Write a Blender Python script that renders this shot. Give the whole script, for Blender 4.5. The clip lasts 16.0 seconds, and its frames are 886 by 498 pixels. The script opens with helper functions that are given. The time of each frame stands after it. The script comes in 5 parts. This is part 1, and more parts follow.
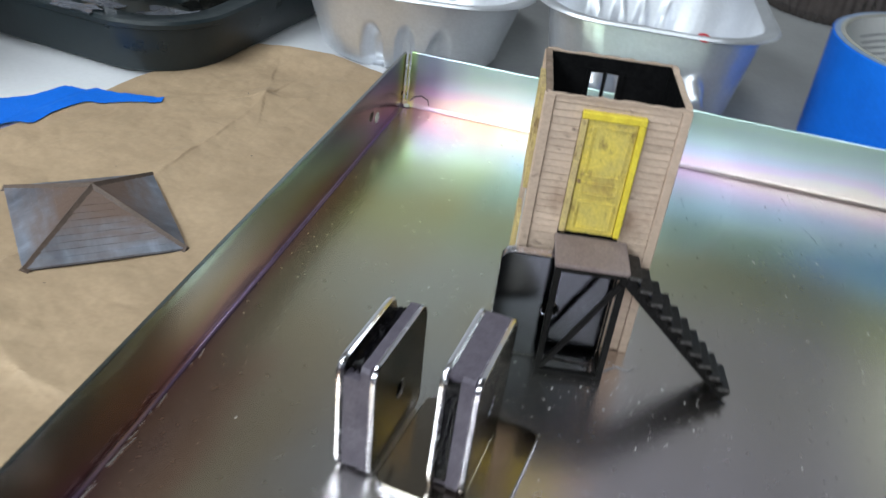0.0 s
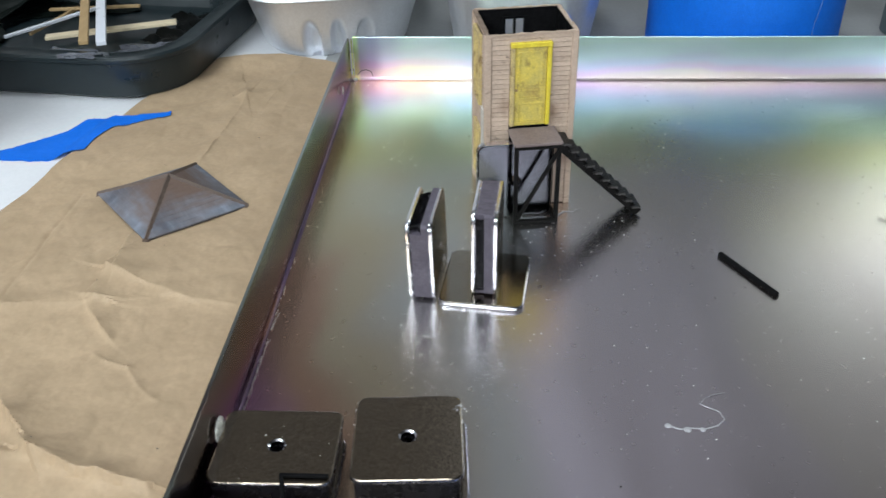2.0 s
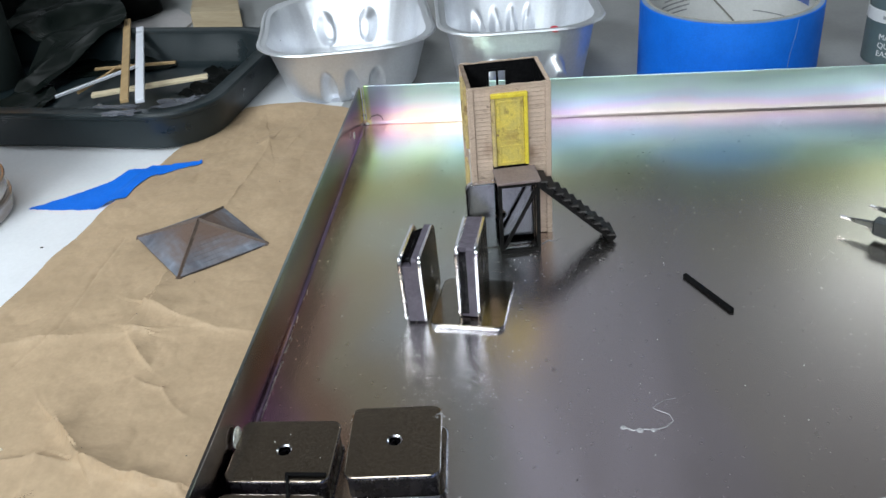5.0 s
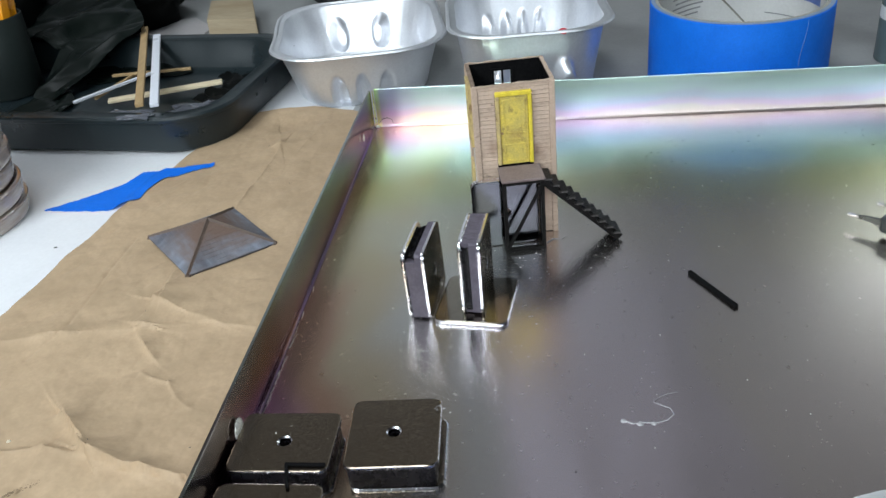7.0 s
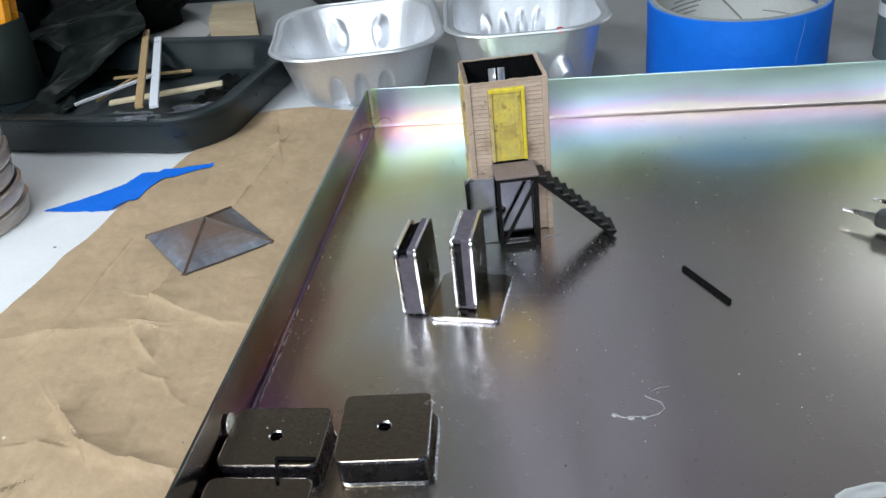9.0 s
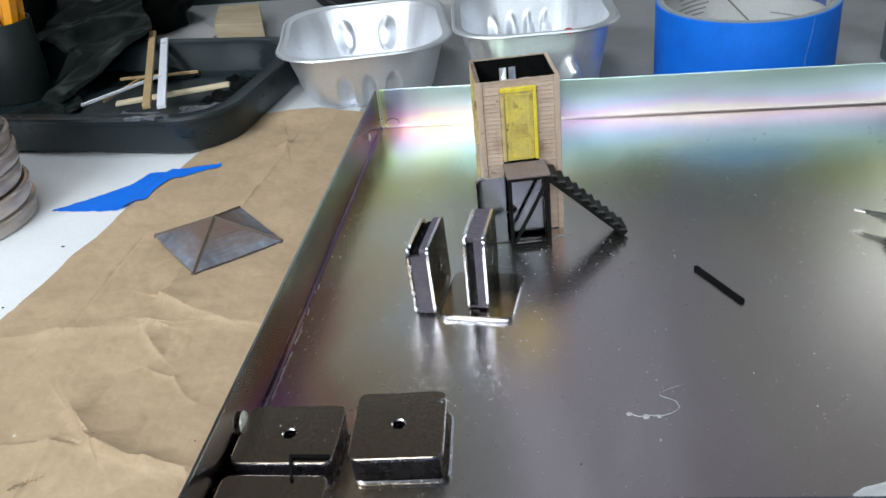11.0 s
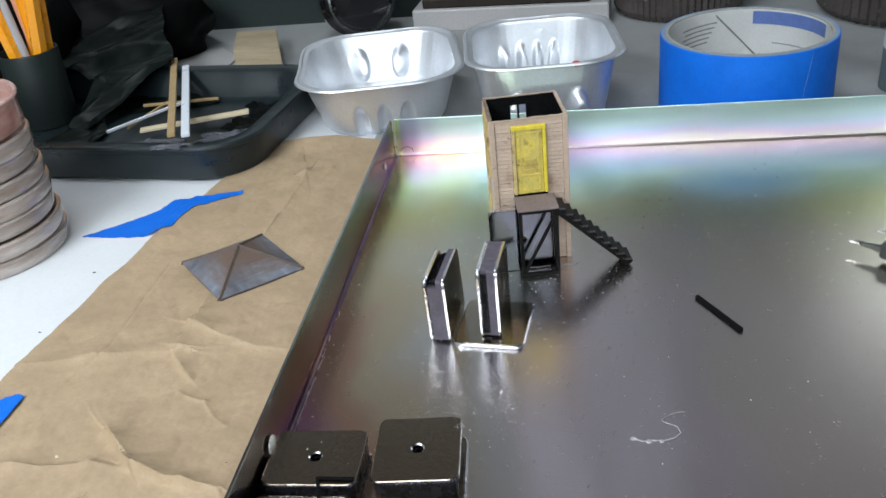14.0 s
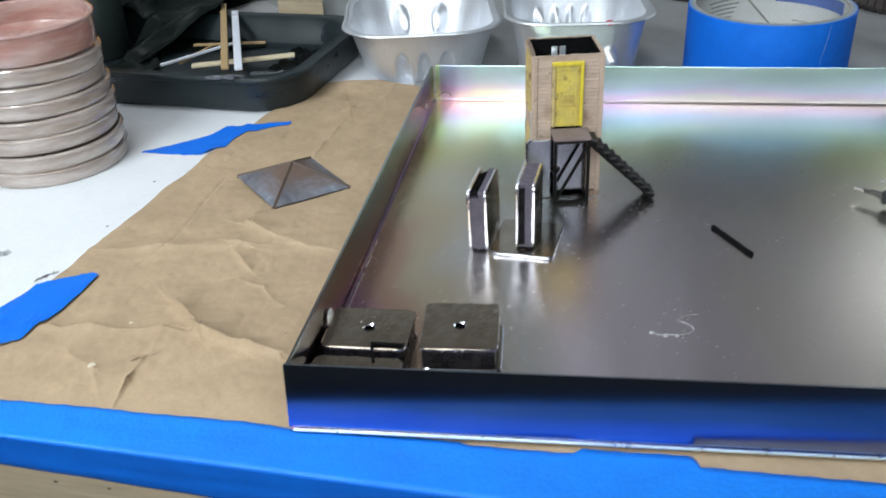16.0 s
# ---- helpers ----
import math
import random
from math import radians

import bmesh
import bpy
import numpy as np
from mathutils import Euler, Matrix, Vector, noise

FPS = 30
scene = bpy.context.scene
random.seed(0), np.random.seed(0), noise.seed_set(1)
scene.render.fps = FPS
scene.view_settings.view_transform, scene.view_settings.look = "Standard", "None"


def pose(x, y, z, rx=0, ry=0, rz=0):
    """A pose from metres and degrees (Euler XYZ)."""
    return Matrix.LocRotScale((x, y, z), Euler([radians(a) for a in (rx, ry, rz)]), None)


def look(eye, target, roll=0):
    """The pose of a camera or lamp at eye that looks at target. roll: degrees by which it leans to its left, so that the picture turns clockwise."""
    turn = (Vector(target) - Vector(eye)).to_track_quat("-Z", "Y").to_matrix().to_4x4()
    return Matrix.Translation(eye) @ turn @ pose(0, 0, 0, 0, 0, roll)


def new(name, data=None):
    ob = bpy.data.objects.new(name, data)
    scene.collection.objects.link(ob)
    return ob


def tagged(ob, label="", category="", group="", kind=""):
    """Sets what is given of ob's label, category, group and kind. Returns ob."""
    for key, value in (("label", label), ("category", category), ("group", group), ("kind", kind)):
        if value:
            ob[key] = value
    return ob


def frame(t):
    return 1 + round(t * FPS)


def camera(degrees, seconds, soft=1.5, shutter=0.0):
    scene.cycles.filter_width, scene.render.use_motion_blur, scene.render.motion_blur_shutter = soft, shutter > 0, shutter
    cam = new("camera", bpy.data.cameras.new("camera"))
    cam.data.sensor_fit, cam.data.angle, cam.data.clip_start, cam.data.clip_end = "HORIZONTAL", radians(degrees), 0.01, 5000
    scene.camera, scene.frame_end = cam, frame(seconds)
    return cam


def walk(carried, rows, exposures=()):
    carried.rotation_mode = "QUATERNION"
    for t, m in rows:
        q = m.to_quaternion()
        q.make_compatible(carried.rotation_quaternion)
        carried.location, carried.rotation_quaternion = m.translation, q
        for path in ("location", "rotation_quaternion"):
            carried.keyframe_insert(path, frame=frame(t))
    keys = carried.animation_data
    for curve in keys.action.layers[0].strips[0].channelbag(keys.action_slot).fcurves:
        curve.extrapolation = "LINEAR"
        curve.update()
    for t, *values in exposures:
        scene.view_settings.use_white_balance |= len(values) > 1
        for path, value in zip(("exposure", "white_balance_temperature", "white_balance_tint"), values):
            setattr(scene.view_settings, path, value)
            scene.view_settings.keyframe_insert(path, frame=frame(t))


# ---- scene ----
cam = camera(53.0, 16.0, 1.5, 0.4)
PATH = [
    (0, (7.913, -28.62, 12.975), (7.577, -26.966, 11.902), 7.6),
    (0.5, (6.855, -31.818, 13.611), (6.681, -30.153, 12.516), 1.2),
    (1, (6.606, -33.546, 14.943), (6.509, -31.882, 13.838), -1.7),
    (1.5, (5.28, -38.355, 16.587), (5.168, -36.692, 15.482), -1.3),
    (2, (6.326, -38.411, 15.851), (6.223, -36.74, 14.756), -1.3),
    (2.5, (7.417, -38.514, 17.033), (7.281, -36.849, 15.933), -2.4),
    (3, (7.841, -39.423, 17.631), (7.698, -37.753, 16.54), -3.1),
    (3.5, (8.286, -39.823, 17.891), (8.136, -38.145, 16.814), -3.7),
    (4, (8.144, -40.29, 17.834), (7.974, -38.606, 16.768), -4.0),
    (6.5, (9.042, -41.922, 18.219), (8.794, -40.222, 17.195), -5.9),
    (7, (9.101, -41.632, 17.551), (8.843, -39.931, 16.532), -5.8),
    (7.5, (9.506, -41.397, 18.063), (9.239, -39.698, 17.042), -5.9),
    (8, (9.686, -41.503, 17.972), (9.412, -39.805, 16.952), -6.1),
    (8.5, (9.658, -41.664, 17.621), (9.383, -39.961, 16.608), -6.3),
    (10.8, (9.375, -41.938, 17.005), (9.092, -40.232, 16.001), -6.5),
    (11, (9.194, -41.869, 17.12), (8.918, -40.158, 16.121), -6.2),
    (11.5, (9.123, -42.278, 18.266), (8.847, -40.566, 17.27), -6.1),
    (12, (9.081, -42.459, 18.18), (8.803, -40.746, 17.186), -6.1),
    (12.5, (9.173, -42.65, 18.228), (8.896, -40.934, 17.237), -6.1),
    (13, (8.874, -42.617, 17.788), (8.593, -40.901, 16.799), -6.2),
    (13.5, (9.003, -42.716, 17.758), (8.717, -40.998, 16.774), -6.2),
    (14, (9.225, -43.001, 18.737), (8.932, -41.283, 17.755), -6.4),
    (14.5, (9.292, -43.419, 19.107), (8.99, -41.703, 18.126), -6.6),
    (15, (8.795, -43.68, 17.788), (8.493, -41.96, 16.814), -6.4),
    (15.5, (6.817, -48.2, 16.379), (6.513, -46.486, 15.393), -3.2),
    (16, (8.122, -47.563, 17.663), (7.83, -45.85, 16.674), -2.7),
]
walk(cam, [(t, look(Vector(eye) * 0.01, Vector(target) * 0.01, roll)) for t, eye, target, roll in PATH],
     exposures=[(0, 0.06), (14.0, 0.09), (14.6, 0.0), (15.0, -0.05), (15.5, -0.09), (16.0, 0.08)])

# ---- light ----
world = bpy.data.worlds.new("world")
scene.world = world
world.use_nodes = True
world.node_tree.nodes["Background"].inputs[0].default_value = (0.55, 0.6, 0.65, 1)
world.node_tree.nodes["Background"].inputs[1].default_value = 0.05


def area_lamp(name, eye, target, sx, sy, watts, colour):
    data = bpy.data.lights.new(name, "AREA")
    data.shape, data.size, data.size_y, data.energy, data.color = "RECTANGLE", sx, sy, watts, colour
    ob = new(name, data)
    ob.matrix_world = look(eye, target)
    return ob


# Unseen lamps, added to fit the shadows and wall glow; the overhead one is fill.
area_lamp("left_key_light", (-0.30, -0.46, 0.52), (0.0, -0.10, 0.0), 0.26, 0.12, 3.05, (0.84, 0.935, 1.0))
area_lamp("wide_front_light", (0.12, -1.20, 0.54), (0.05, -0.05, 0.05), 1.16, 0.16, 6.8, (0.84, 0.94, 1.0))
area_lamp("low_front_light", (-0.14, -1.05, 0.48), (0.05, -0.05, 0.0), 0.48, 0.24, 2.5, (0.86, 0.95, 1.0))
# Unseen lamp for the glare on the tray floor's right.
area_lamp("right_glare_light", (0.60, 0.535, 0.36), (0.45, 0.0, 0.1), 0.44, 0.20, 1.25, (0.84, 0.97, 1.0))
area_lamp("overhead_fill_light", (-0.3, -0.2, 1.95), (-0.2, -0.1, 0.0), 0.9, 0.5, 12.0, (0.86, 0.94, 1.0))


# ---- materials ----
def node(nt, kind, **inputs):
    n = nt.nodes.new(kind)
    for k, v in inputs.items():
        n.inputs[k.replace("_", " ")].default_value = v
    return n


def material(name, base, rough=0.5, metal=0.0, tint=None, amount=0.5, scale=60.0, grain=0.12, grain_scale=900.0,
             bump=0.05, bump_scale=1500.0, transmission=0.0, coat=0.0, stretch=(1, 1, 1), rough_var=0.1, island=0.0, ior=1.5, spec=0.5, placed=False):
    """A worn surface: base colour with large stains towards tint, fine grain, uneven gloss and a fine relief."""
    m = bpy.data.materials.new(name)
    m.use_nodes = True
    nt = m.node_tree
    b = nt.nodes["Principled BSDF"]
    co = nt.nodes.new("ShaderNodeTexCoord")
    mp = nt.nodes.new("ShaderNodeMapping")
    mp.inputs["Scale"].default_value = stretch
    where = nt.nodes.new("ShaderNodeNewGeometry").outputs["Position"] if placed else co.outputs["Object"]
    nt.links.new(where, mp.inputs["Vector"])
    big = node(nt, "ShaderNodeTexNoise", Scale=scale, Detail=4.0, Roughness=0.6)
    fine = node(nt, "ShaderNodeTexNoise", Scale=grain_scale, Detail=3.0)
    for n in (big, fine):
        nt.links.new(mp.outputs[0], n.inputs["Vector"])
    ramp = nt.nodes.new("ShaderNodeValToRGB")
    ramp.color_ramp.elements[0].position, ramp.color_ramp.elements[1].position = 0.35, 0.68
    nt.links.new(big.outputs["Fac"], ramp.inputs["Fac"])
    tint = tint or tuple(c * 0.75 for c in base)
    mix = nt.nodes.new("ShaderNodeMix")
    mix.data_type = "RGBA"
    fac = nt.nodes.new("ShaderNodeMath")
    fac.operation = "MULTIPLY"
    fac.inputs[1].default_value = amount
    nt.links.new(ramp.outputs["Color"], fac.inputs[0])
    nt.links.new(fac.outputs[0], mix.inputs[0])
    mix.inputs[6].default_value, mix.inputs[7].default_value = (*base, 1), (*tint, 1)
    val = node(nt, "ShaderNodeMapRange", From_Min=0.25, From_Max=0.75, To_Min=1 - grain, To_Max=1 + grain)
    nt.links.new(fine.outputs["Fac"], val.inputs["Value"])
    out = val.outputs[0]
    if island:
        rnd = nt.nodes.new("ShaderNodeObjectInfo")
        r2 = node(nt, "ShaderNodeMapRange", To_Min=1 - island, To_Max=1 + island)
        nt.links.new(rnd.outputs["Random"], r2.inputs["Value"])
        mul = nt.nodes.new("ShaderNodeMath")
        mul.operation = "MULTIPLY"
        nt.links.new(out, mul.inputs[0])
        nt.links.new(r2.outputs[0], mul.inputs[1])
        out = mul.outputs[0]
    sc = nt.nodes.new("ShaderNodeVectorMath")
    sc.operation = "SCALE"
    nt.links.new(mix.outputs[2], sc.inputs[0])
    nt.links.new(out, sc.inputs["Scale"])
    nt.links.new(sc.outputs[0], b.inputs["Base Color"])
    rv = node(nt, "ShaderNodeMapRange", From_Min=0.3, From_Max=0.7, To_Min=max(0.02, rough - rough_var), To_Max=min(1, rough + rough_var))
    nt.links.new(big.outputs["Fac"], rv.inputs["Value"])
    nt.links.new(rv.outputs[0], b.inputs["Roughness"])
    b.inputs["Metallic"].default_value = metal
    b.inputs["IOR"].default_value = ior
    b.inputs["Specular IOR Level"].default_value = spec
    b.inputs["Transmission Weight"].default_value = transmission
    b.inputs["Coat Weight"].default_value = coat
    if bump:
        tex = node(nt, "ShaderNodeTexNoise", Scale=bump_scale, Detail=3.0)
        nt.links.new(mp.outputs[0], tex.inputs["Vector"])
        bn = node(nt, "ShaderNodeBump", Strength=bump, Distance=0.001)
        nt.links.new(tex.outputs["Fac"], bn.inputs["Height"])
        nt.links.new(bn.outputs[0], b.inputs["Normal"])
    return m


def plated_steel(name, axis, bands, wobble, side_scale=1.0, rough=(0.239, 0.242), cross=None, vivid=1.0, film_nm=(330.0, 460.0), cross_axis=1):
    """Satin zinc-plated steel: passivation tints, with reflected glow and dark painted into the same uneven bands along
    one axis.
    """
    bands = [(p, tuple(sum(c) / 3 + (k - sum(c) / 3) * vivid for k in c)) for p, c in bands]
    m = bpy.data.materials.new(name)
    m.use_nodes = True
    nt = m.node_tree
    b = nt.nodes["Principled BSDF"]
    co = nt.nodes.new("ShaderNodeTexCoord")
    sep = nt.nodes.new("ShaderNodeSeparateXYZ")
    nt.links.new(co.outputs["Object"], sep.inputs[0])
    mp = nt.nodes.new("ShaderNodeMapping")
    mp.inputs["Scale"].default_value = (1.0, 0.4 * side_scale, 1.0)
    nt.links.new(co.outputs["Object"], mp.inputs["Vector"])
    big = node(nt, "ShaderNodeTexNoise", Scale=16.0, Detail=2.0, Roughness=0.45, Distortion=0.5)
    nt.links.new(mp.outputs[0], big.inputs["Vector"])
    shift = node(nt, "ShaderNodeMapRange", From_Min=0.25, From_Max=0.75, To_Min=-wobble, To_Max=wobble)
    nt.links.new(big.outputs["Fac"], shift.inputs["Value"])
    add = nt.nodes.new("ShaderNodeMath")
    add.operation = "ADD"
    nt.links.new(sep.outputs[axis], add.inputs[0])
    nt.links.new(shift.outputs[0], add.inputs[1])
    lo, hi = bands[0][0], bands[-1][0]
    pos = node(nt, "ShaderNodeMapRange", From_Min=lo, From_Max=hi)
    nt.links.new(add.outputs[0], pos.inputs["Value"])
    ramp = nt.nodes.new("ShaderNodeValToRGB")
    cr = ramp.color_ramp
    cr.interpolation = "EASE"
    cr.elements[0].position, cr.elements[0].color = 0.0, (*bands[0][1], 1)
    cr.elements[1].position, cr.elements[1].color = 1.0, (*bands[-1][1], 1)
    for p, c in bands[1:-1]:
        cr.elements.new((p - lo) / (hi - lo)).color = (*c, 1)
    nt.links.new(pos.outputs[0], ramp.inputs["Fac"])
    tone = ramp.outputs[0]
    # A second set of bands multiplies in painted glow and dimming.
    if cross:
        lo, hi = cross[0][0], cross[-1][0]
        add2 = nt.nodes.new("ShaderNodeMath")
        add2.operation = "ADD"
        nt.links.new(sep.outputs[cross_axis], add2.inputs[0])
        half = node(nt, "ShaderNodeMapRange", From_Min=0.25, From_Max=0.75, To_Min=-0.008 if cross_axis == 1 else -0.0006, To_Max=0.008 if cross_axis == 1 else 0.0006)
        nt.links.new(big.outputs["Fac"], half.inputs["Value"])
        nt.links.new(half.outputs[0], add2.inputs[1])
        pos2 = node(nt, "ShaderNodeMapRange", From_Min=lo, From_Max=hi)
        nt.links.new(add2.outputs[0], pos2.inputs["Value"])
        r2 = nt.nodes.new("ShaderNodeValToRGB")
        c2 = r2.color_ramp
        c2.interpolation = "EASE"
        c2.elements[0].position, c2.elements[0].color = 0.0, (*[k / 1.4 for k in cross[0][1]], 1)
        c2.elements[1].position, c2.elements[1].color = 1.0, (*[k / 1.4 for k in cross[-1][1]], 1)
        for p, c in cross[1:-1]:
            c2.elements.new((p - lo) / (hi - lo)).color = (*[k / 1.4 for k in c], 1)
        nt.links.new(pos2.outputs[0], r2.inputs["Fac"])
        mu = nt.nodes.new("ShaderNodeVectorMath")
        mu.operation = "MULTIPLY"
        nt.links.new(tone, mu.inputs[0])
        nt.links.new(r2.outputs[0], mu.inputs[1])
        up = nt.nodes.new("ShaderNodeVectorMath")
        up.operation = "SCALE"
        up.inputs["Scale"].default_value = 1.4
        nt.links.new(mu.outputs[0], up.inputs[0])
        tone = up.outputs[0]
    nt.links.new(tone, b.inputs["Base Color"])
    fine = node(nt, "ShaderNodeTexNoise", Scale=500.0, Detail=3.0)
    nt.links.new(co.outputs["Object"], fine.inputs["Vector"])
    rv = node(nt, "ShaderNodeMapRange", From_Min=0.3, From_Max=0.7, To_Min=rough[0], To_Max=rough[1])
    nt.links.new(fine.outputs["Fac"], rv.inputs["Value"])
    nt.links.new(rv.outputs[0], b.inputs["Roughness"])
    film = node(nt, "ShaderNodeMapRange", From_Min=0.3, From_Max=0.7, To_Min=film_nm[0], To_Max=film_nm[1])
    nt.links.new(big.outputs["Fac"], film.inputs["Value"])
    nt.links.new(film.outputs[0], b.inputs["Thin Film Thickness"])
    b.inputs["Thin Film IOR"].default_value = 1.9
    b.inputs["Metallic"].default_value = 1.0
    return m


def flecks(m, colour, scale, lo, hi, stretch=(1, 1, 1), seed=0.0, placed=False, centre=None, reach=0.01):
    """Scattered dark flecks and scuffs over a finished material, or a stain round a centre."""
    nt = m.node_tree
    b = nt.nodes["Principled BSDF"]
    old = b.inputs["Base Color"].links[0].from_socket
    co = nt.nodes.new("ShaderNodeTexCoord")
    mp = nt.nodes.new("ShaderNodeMapping")
    mp.inputs["Scale"].default_value = stretch
    mp.inputs["Location"].default_value = (seed, seed * 0.7, seed * 0.3)
    where = nt.nodes.new("ShaderNodeNewGeometry").outputs["Position"] if placed else co.outputs["Object"]
    nt.links.new(where, mp.inputs["Vector"])
    nz = node(nt, "ShaderNodeTexNoise", Scale=scale, Detail=4.0, Roughness=0.65)
    nt.links.new(mp.outputs[0], nz.inputs["Vector"])
    amount = nz.outputs["Fac"]
    if centre:
        far = nt.nodes.new("ShaderNodeVectorMath")
        far.operation = "DISTANCE"
        far.inputs[1].default_value = centre
        nt.links.new(where, far.inputs[0])
        near = node(nt, "ShaderNodeMapRange", From_Min=0.0, From_Max=reach, To_Min=0.25, To_Max=-0.45)
        nt.links.new(far.outputs["Value"], near.inputs["Value"])
        add = nt.nodes.new("ShaderNodeMath")
        add.operation = "ADD"
        nt.links.new(amount, add.inputs[0])
        nt.links.new(near.outputs[0], add.inputs[1])
        amount = add.outputs[0]
    k = node(nt, "ShaderNodeMapRange", From_Min=lo, From_Max=hi)
    nt.links.new(amount, k.inputs["Value"])
    mix = nt.nodes.new("ShaderNodeMix")
    mix.data_type = "RGBA"
    nt.links.new(k.outputs[0], mix.inputs[0])
    nt.links.new(old, mix.inputs[6])
    mix.inputs[7].default_value = (*colour, 1)
    nt.links.new(mix.outputs[2], b.inputs["Base Color"])
    return m


# Floor: plating tints, plus the far wall's glow and dimmer stretches painted in.
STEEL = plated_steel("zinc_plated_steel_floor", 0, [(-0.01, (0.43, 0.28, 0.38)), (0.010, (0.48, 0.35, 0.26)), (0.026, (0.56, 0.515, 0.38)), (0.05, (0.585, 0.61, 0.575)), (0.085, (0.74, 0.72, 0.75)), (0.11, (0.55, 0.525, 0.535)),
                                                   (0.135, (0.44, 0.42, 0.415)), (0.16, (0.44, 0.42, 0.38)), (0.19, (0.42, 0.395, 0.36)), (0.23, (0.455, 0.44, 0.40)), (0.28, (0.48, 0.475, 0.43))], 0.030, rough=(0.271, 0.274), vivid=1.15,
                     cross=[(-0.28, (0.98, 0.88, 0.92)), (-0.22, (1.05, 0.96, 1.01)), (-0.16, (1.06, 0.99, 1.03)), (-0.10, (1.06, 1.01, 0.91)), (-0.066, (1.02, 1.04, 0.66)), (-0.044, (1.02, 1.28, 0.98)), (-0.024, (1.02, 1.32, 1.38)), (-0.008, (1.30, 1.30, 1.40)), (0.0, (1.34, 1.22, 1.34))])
# Far wall: plating tints, its bright reflection and dim corner end painted in.
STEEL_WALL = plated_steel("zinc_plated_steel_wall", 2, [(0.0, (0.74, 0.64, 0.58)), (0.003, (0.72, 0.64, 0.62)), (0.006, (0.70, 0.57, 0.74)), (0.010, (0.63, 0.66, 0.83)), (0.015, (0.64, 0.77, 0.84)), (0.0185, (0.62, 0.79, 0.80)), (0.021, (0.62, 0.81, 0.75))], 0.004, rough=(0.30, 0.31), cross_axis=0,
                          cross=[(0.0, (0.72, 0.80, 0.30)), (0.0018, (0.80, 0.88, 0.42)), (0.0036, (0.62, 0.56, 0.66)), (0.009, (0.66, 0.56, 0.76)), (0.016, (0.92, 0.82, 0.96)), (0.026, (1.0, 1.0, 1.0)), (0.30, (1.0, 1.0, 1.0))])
# Left wall: purple plating tint; dim reflections painted darker, darkest in the fold.
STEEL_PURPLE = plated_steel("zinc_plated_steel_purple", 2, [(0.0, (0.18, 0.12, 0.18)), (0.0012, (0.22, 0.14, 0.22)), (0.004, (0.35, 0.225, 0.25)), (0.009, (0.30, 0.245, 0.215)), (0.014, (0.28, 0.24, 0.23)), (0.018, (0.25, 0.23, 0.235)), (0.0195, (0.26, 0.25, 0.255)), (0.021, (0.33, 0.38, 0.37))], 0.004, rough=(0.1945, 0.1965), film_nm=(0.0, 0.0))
# Near wall: the tape's blue reflection painted at the foot, dark room above.
STEEL_NEAR = plated_steel("zinc_steel_painted_reflection", 2, [(0.0, (0.215, 0.315, 0.66)), (0.004, (0.175, 0.235, 0.50)), (0.010, (0.155, 0.18, 0.25)), (0.015, (0.125, 0.145, 0.18)), (0.022, (0.125, 0.14, 0.165))], 0.002, rough=(0.18, 0.19), film_nm=(0.0, 0.0))
NICKEL = material("grey_nickel_plate", (0.56, 0.54, 0.48), 0.20, 1.0, (0.46, 0.43, 0.37), 0.6, 90, 0.1, 1500, 0.012, 2500, rough_var=0.04)
# Same plate, flat magnets: flecks are wear, the darker base paints dim reflections.
NICKEL_WORN_DIM = material("worn_nickel_plate_dim", (0.34, 0.285, 0.225), 0.17, 1.0, (0.25, 0.205, 0.16), 0.9, 210, 0.30, 1300, 0.035, 1500, rough_var=0.07)
# Same plate toned midway, painting what the loose square reflects.
NICKEL_MID = material("mid_nickel_plate", (0.35, 0.315, 0.265), 0.15, 1.0, (0.29, 0.255, 0.21), 0.6, 90, 0.12, 1500, 0.012, 2500, rough_var=0.04)
# Darkened copy of the nickel for the shaded standing square and hole walls.
NICKEL_SHADED = material("shaded_nickel_plate", (0.072, 0.076, 0.084), 0.14, 1.0, (0.055, 0.057, 0.062), 0.6, 90, 0.1, 1500, 0.012, 2500, rough_var=0.04)
# Brighter copy of the nickel for plate edges and tips that catch lamplight.
METAL_GLINT = material("lit_nickel_edge", (0.92, 0.90, 0.95), 0.22, 1.0, (0.74, 0.72, 0.77), 0.5, 520, 0.06, 1500, 0.02, 1200)
RIVET = material("bright_rivet", (0.95, 0.94, 0.86), 0.30, 0.3, (0.7, 0.69, 0.66), 0.5, 300, 0.1, 1500, 0.1, 1200)
FOLD_GLINT = material("fold_glint_zinc", (0.66, 0.80, 0.88), 0.34, 0.9, (0.54, 0.66, 0.74), 0.5, 200, 0.05, 1500, 0.02, 900)
SEAM = material("yellow_green_zinc", (0.62, 0.66, 0.20), 0.30, 1.0, (0.50, 0.62, 0.30), 0.5, 300, 0.1, 1500, 0.05, 900)
ARC_DARK = material("dark_arc_metal", (0.20, 0.17, 0.20), 0.35, 0.8, (0.14, 0.12, 0.15), 0.6, 400, 0.15, 1500, 0.2, 900)
FERRITE = material("ferrite", (0.115, 0.10, 0.125), 0.5, 0.1, (0.075, 0.064, 0.082), 0.6, 300, 0.15, 1500, 0.2, 900, spec=0.3)
BARE = material("bare_white_card", (0.62, 0.58, 0.54), 0.7, 0, (0.50, 0.45, 0.40), 0.6, 250, 0.08, 1200, 0.1, 1200)
EPOXY = material("black_epoxy", (0.012, 0.011, 0.014), 0.2, 0, None, 0.5, 400, 0.2, 1500, 0.6, 700, spec=0.5)
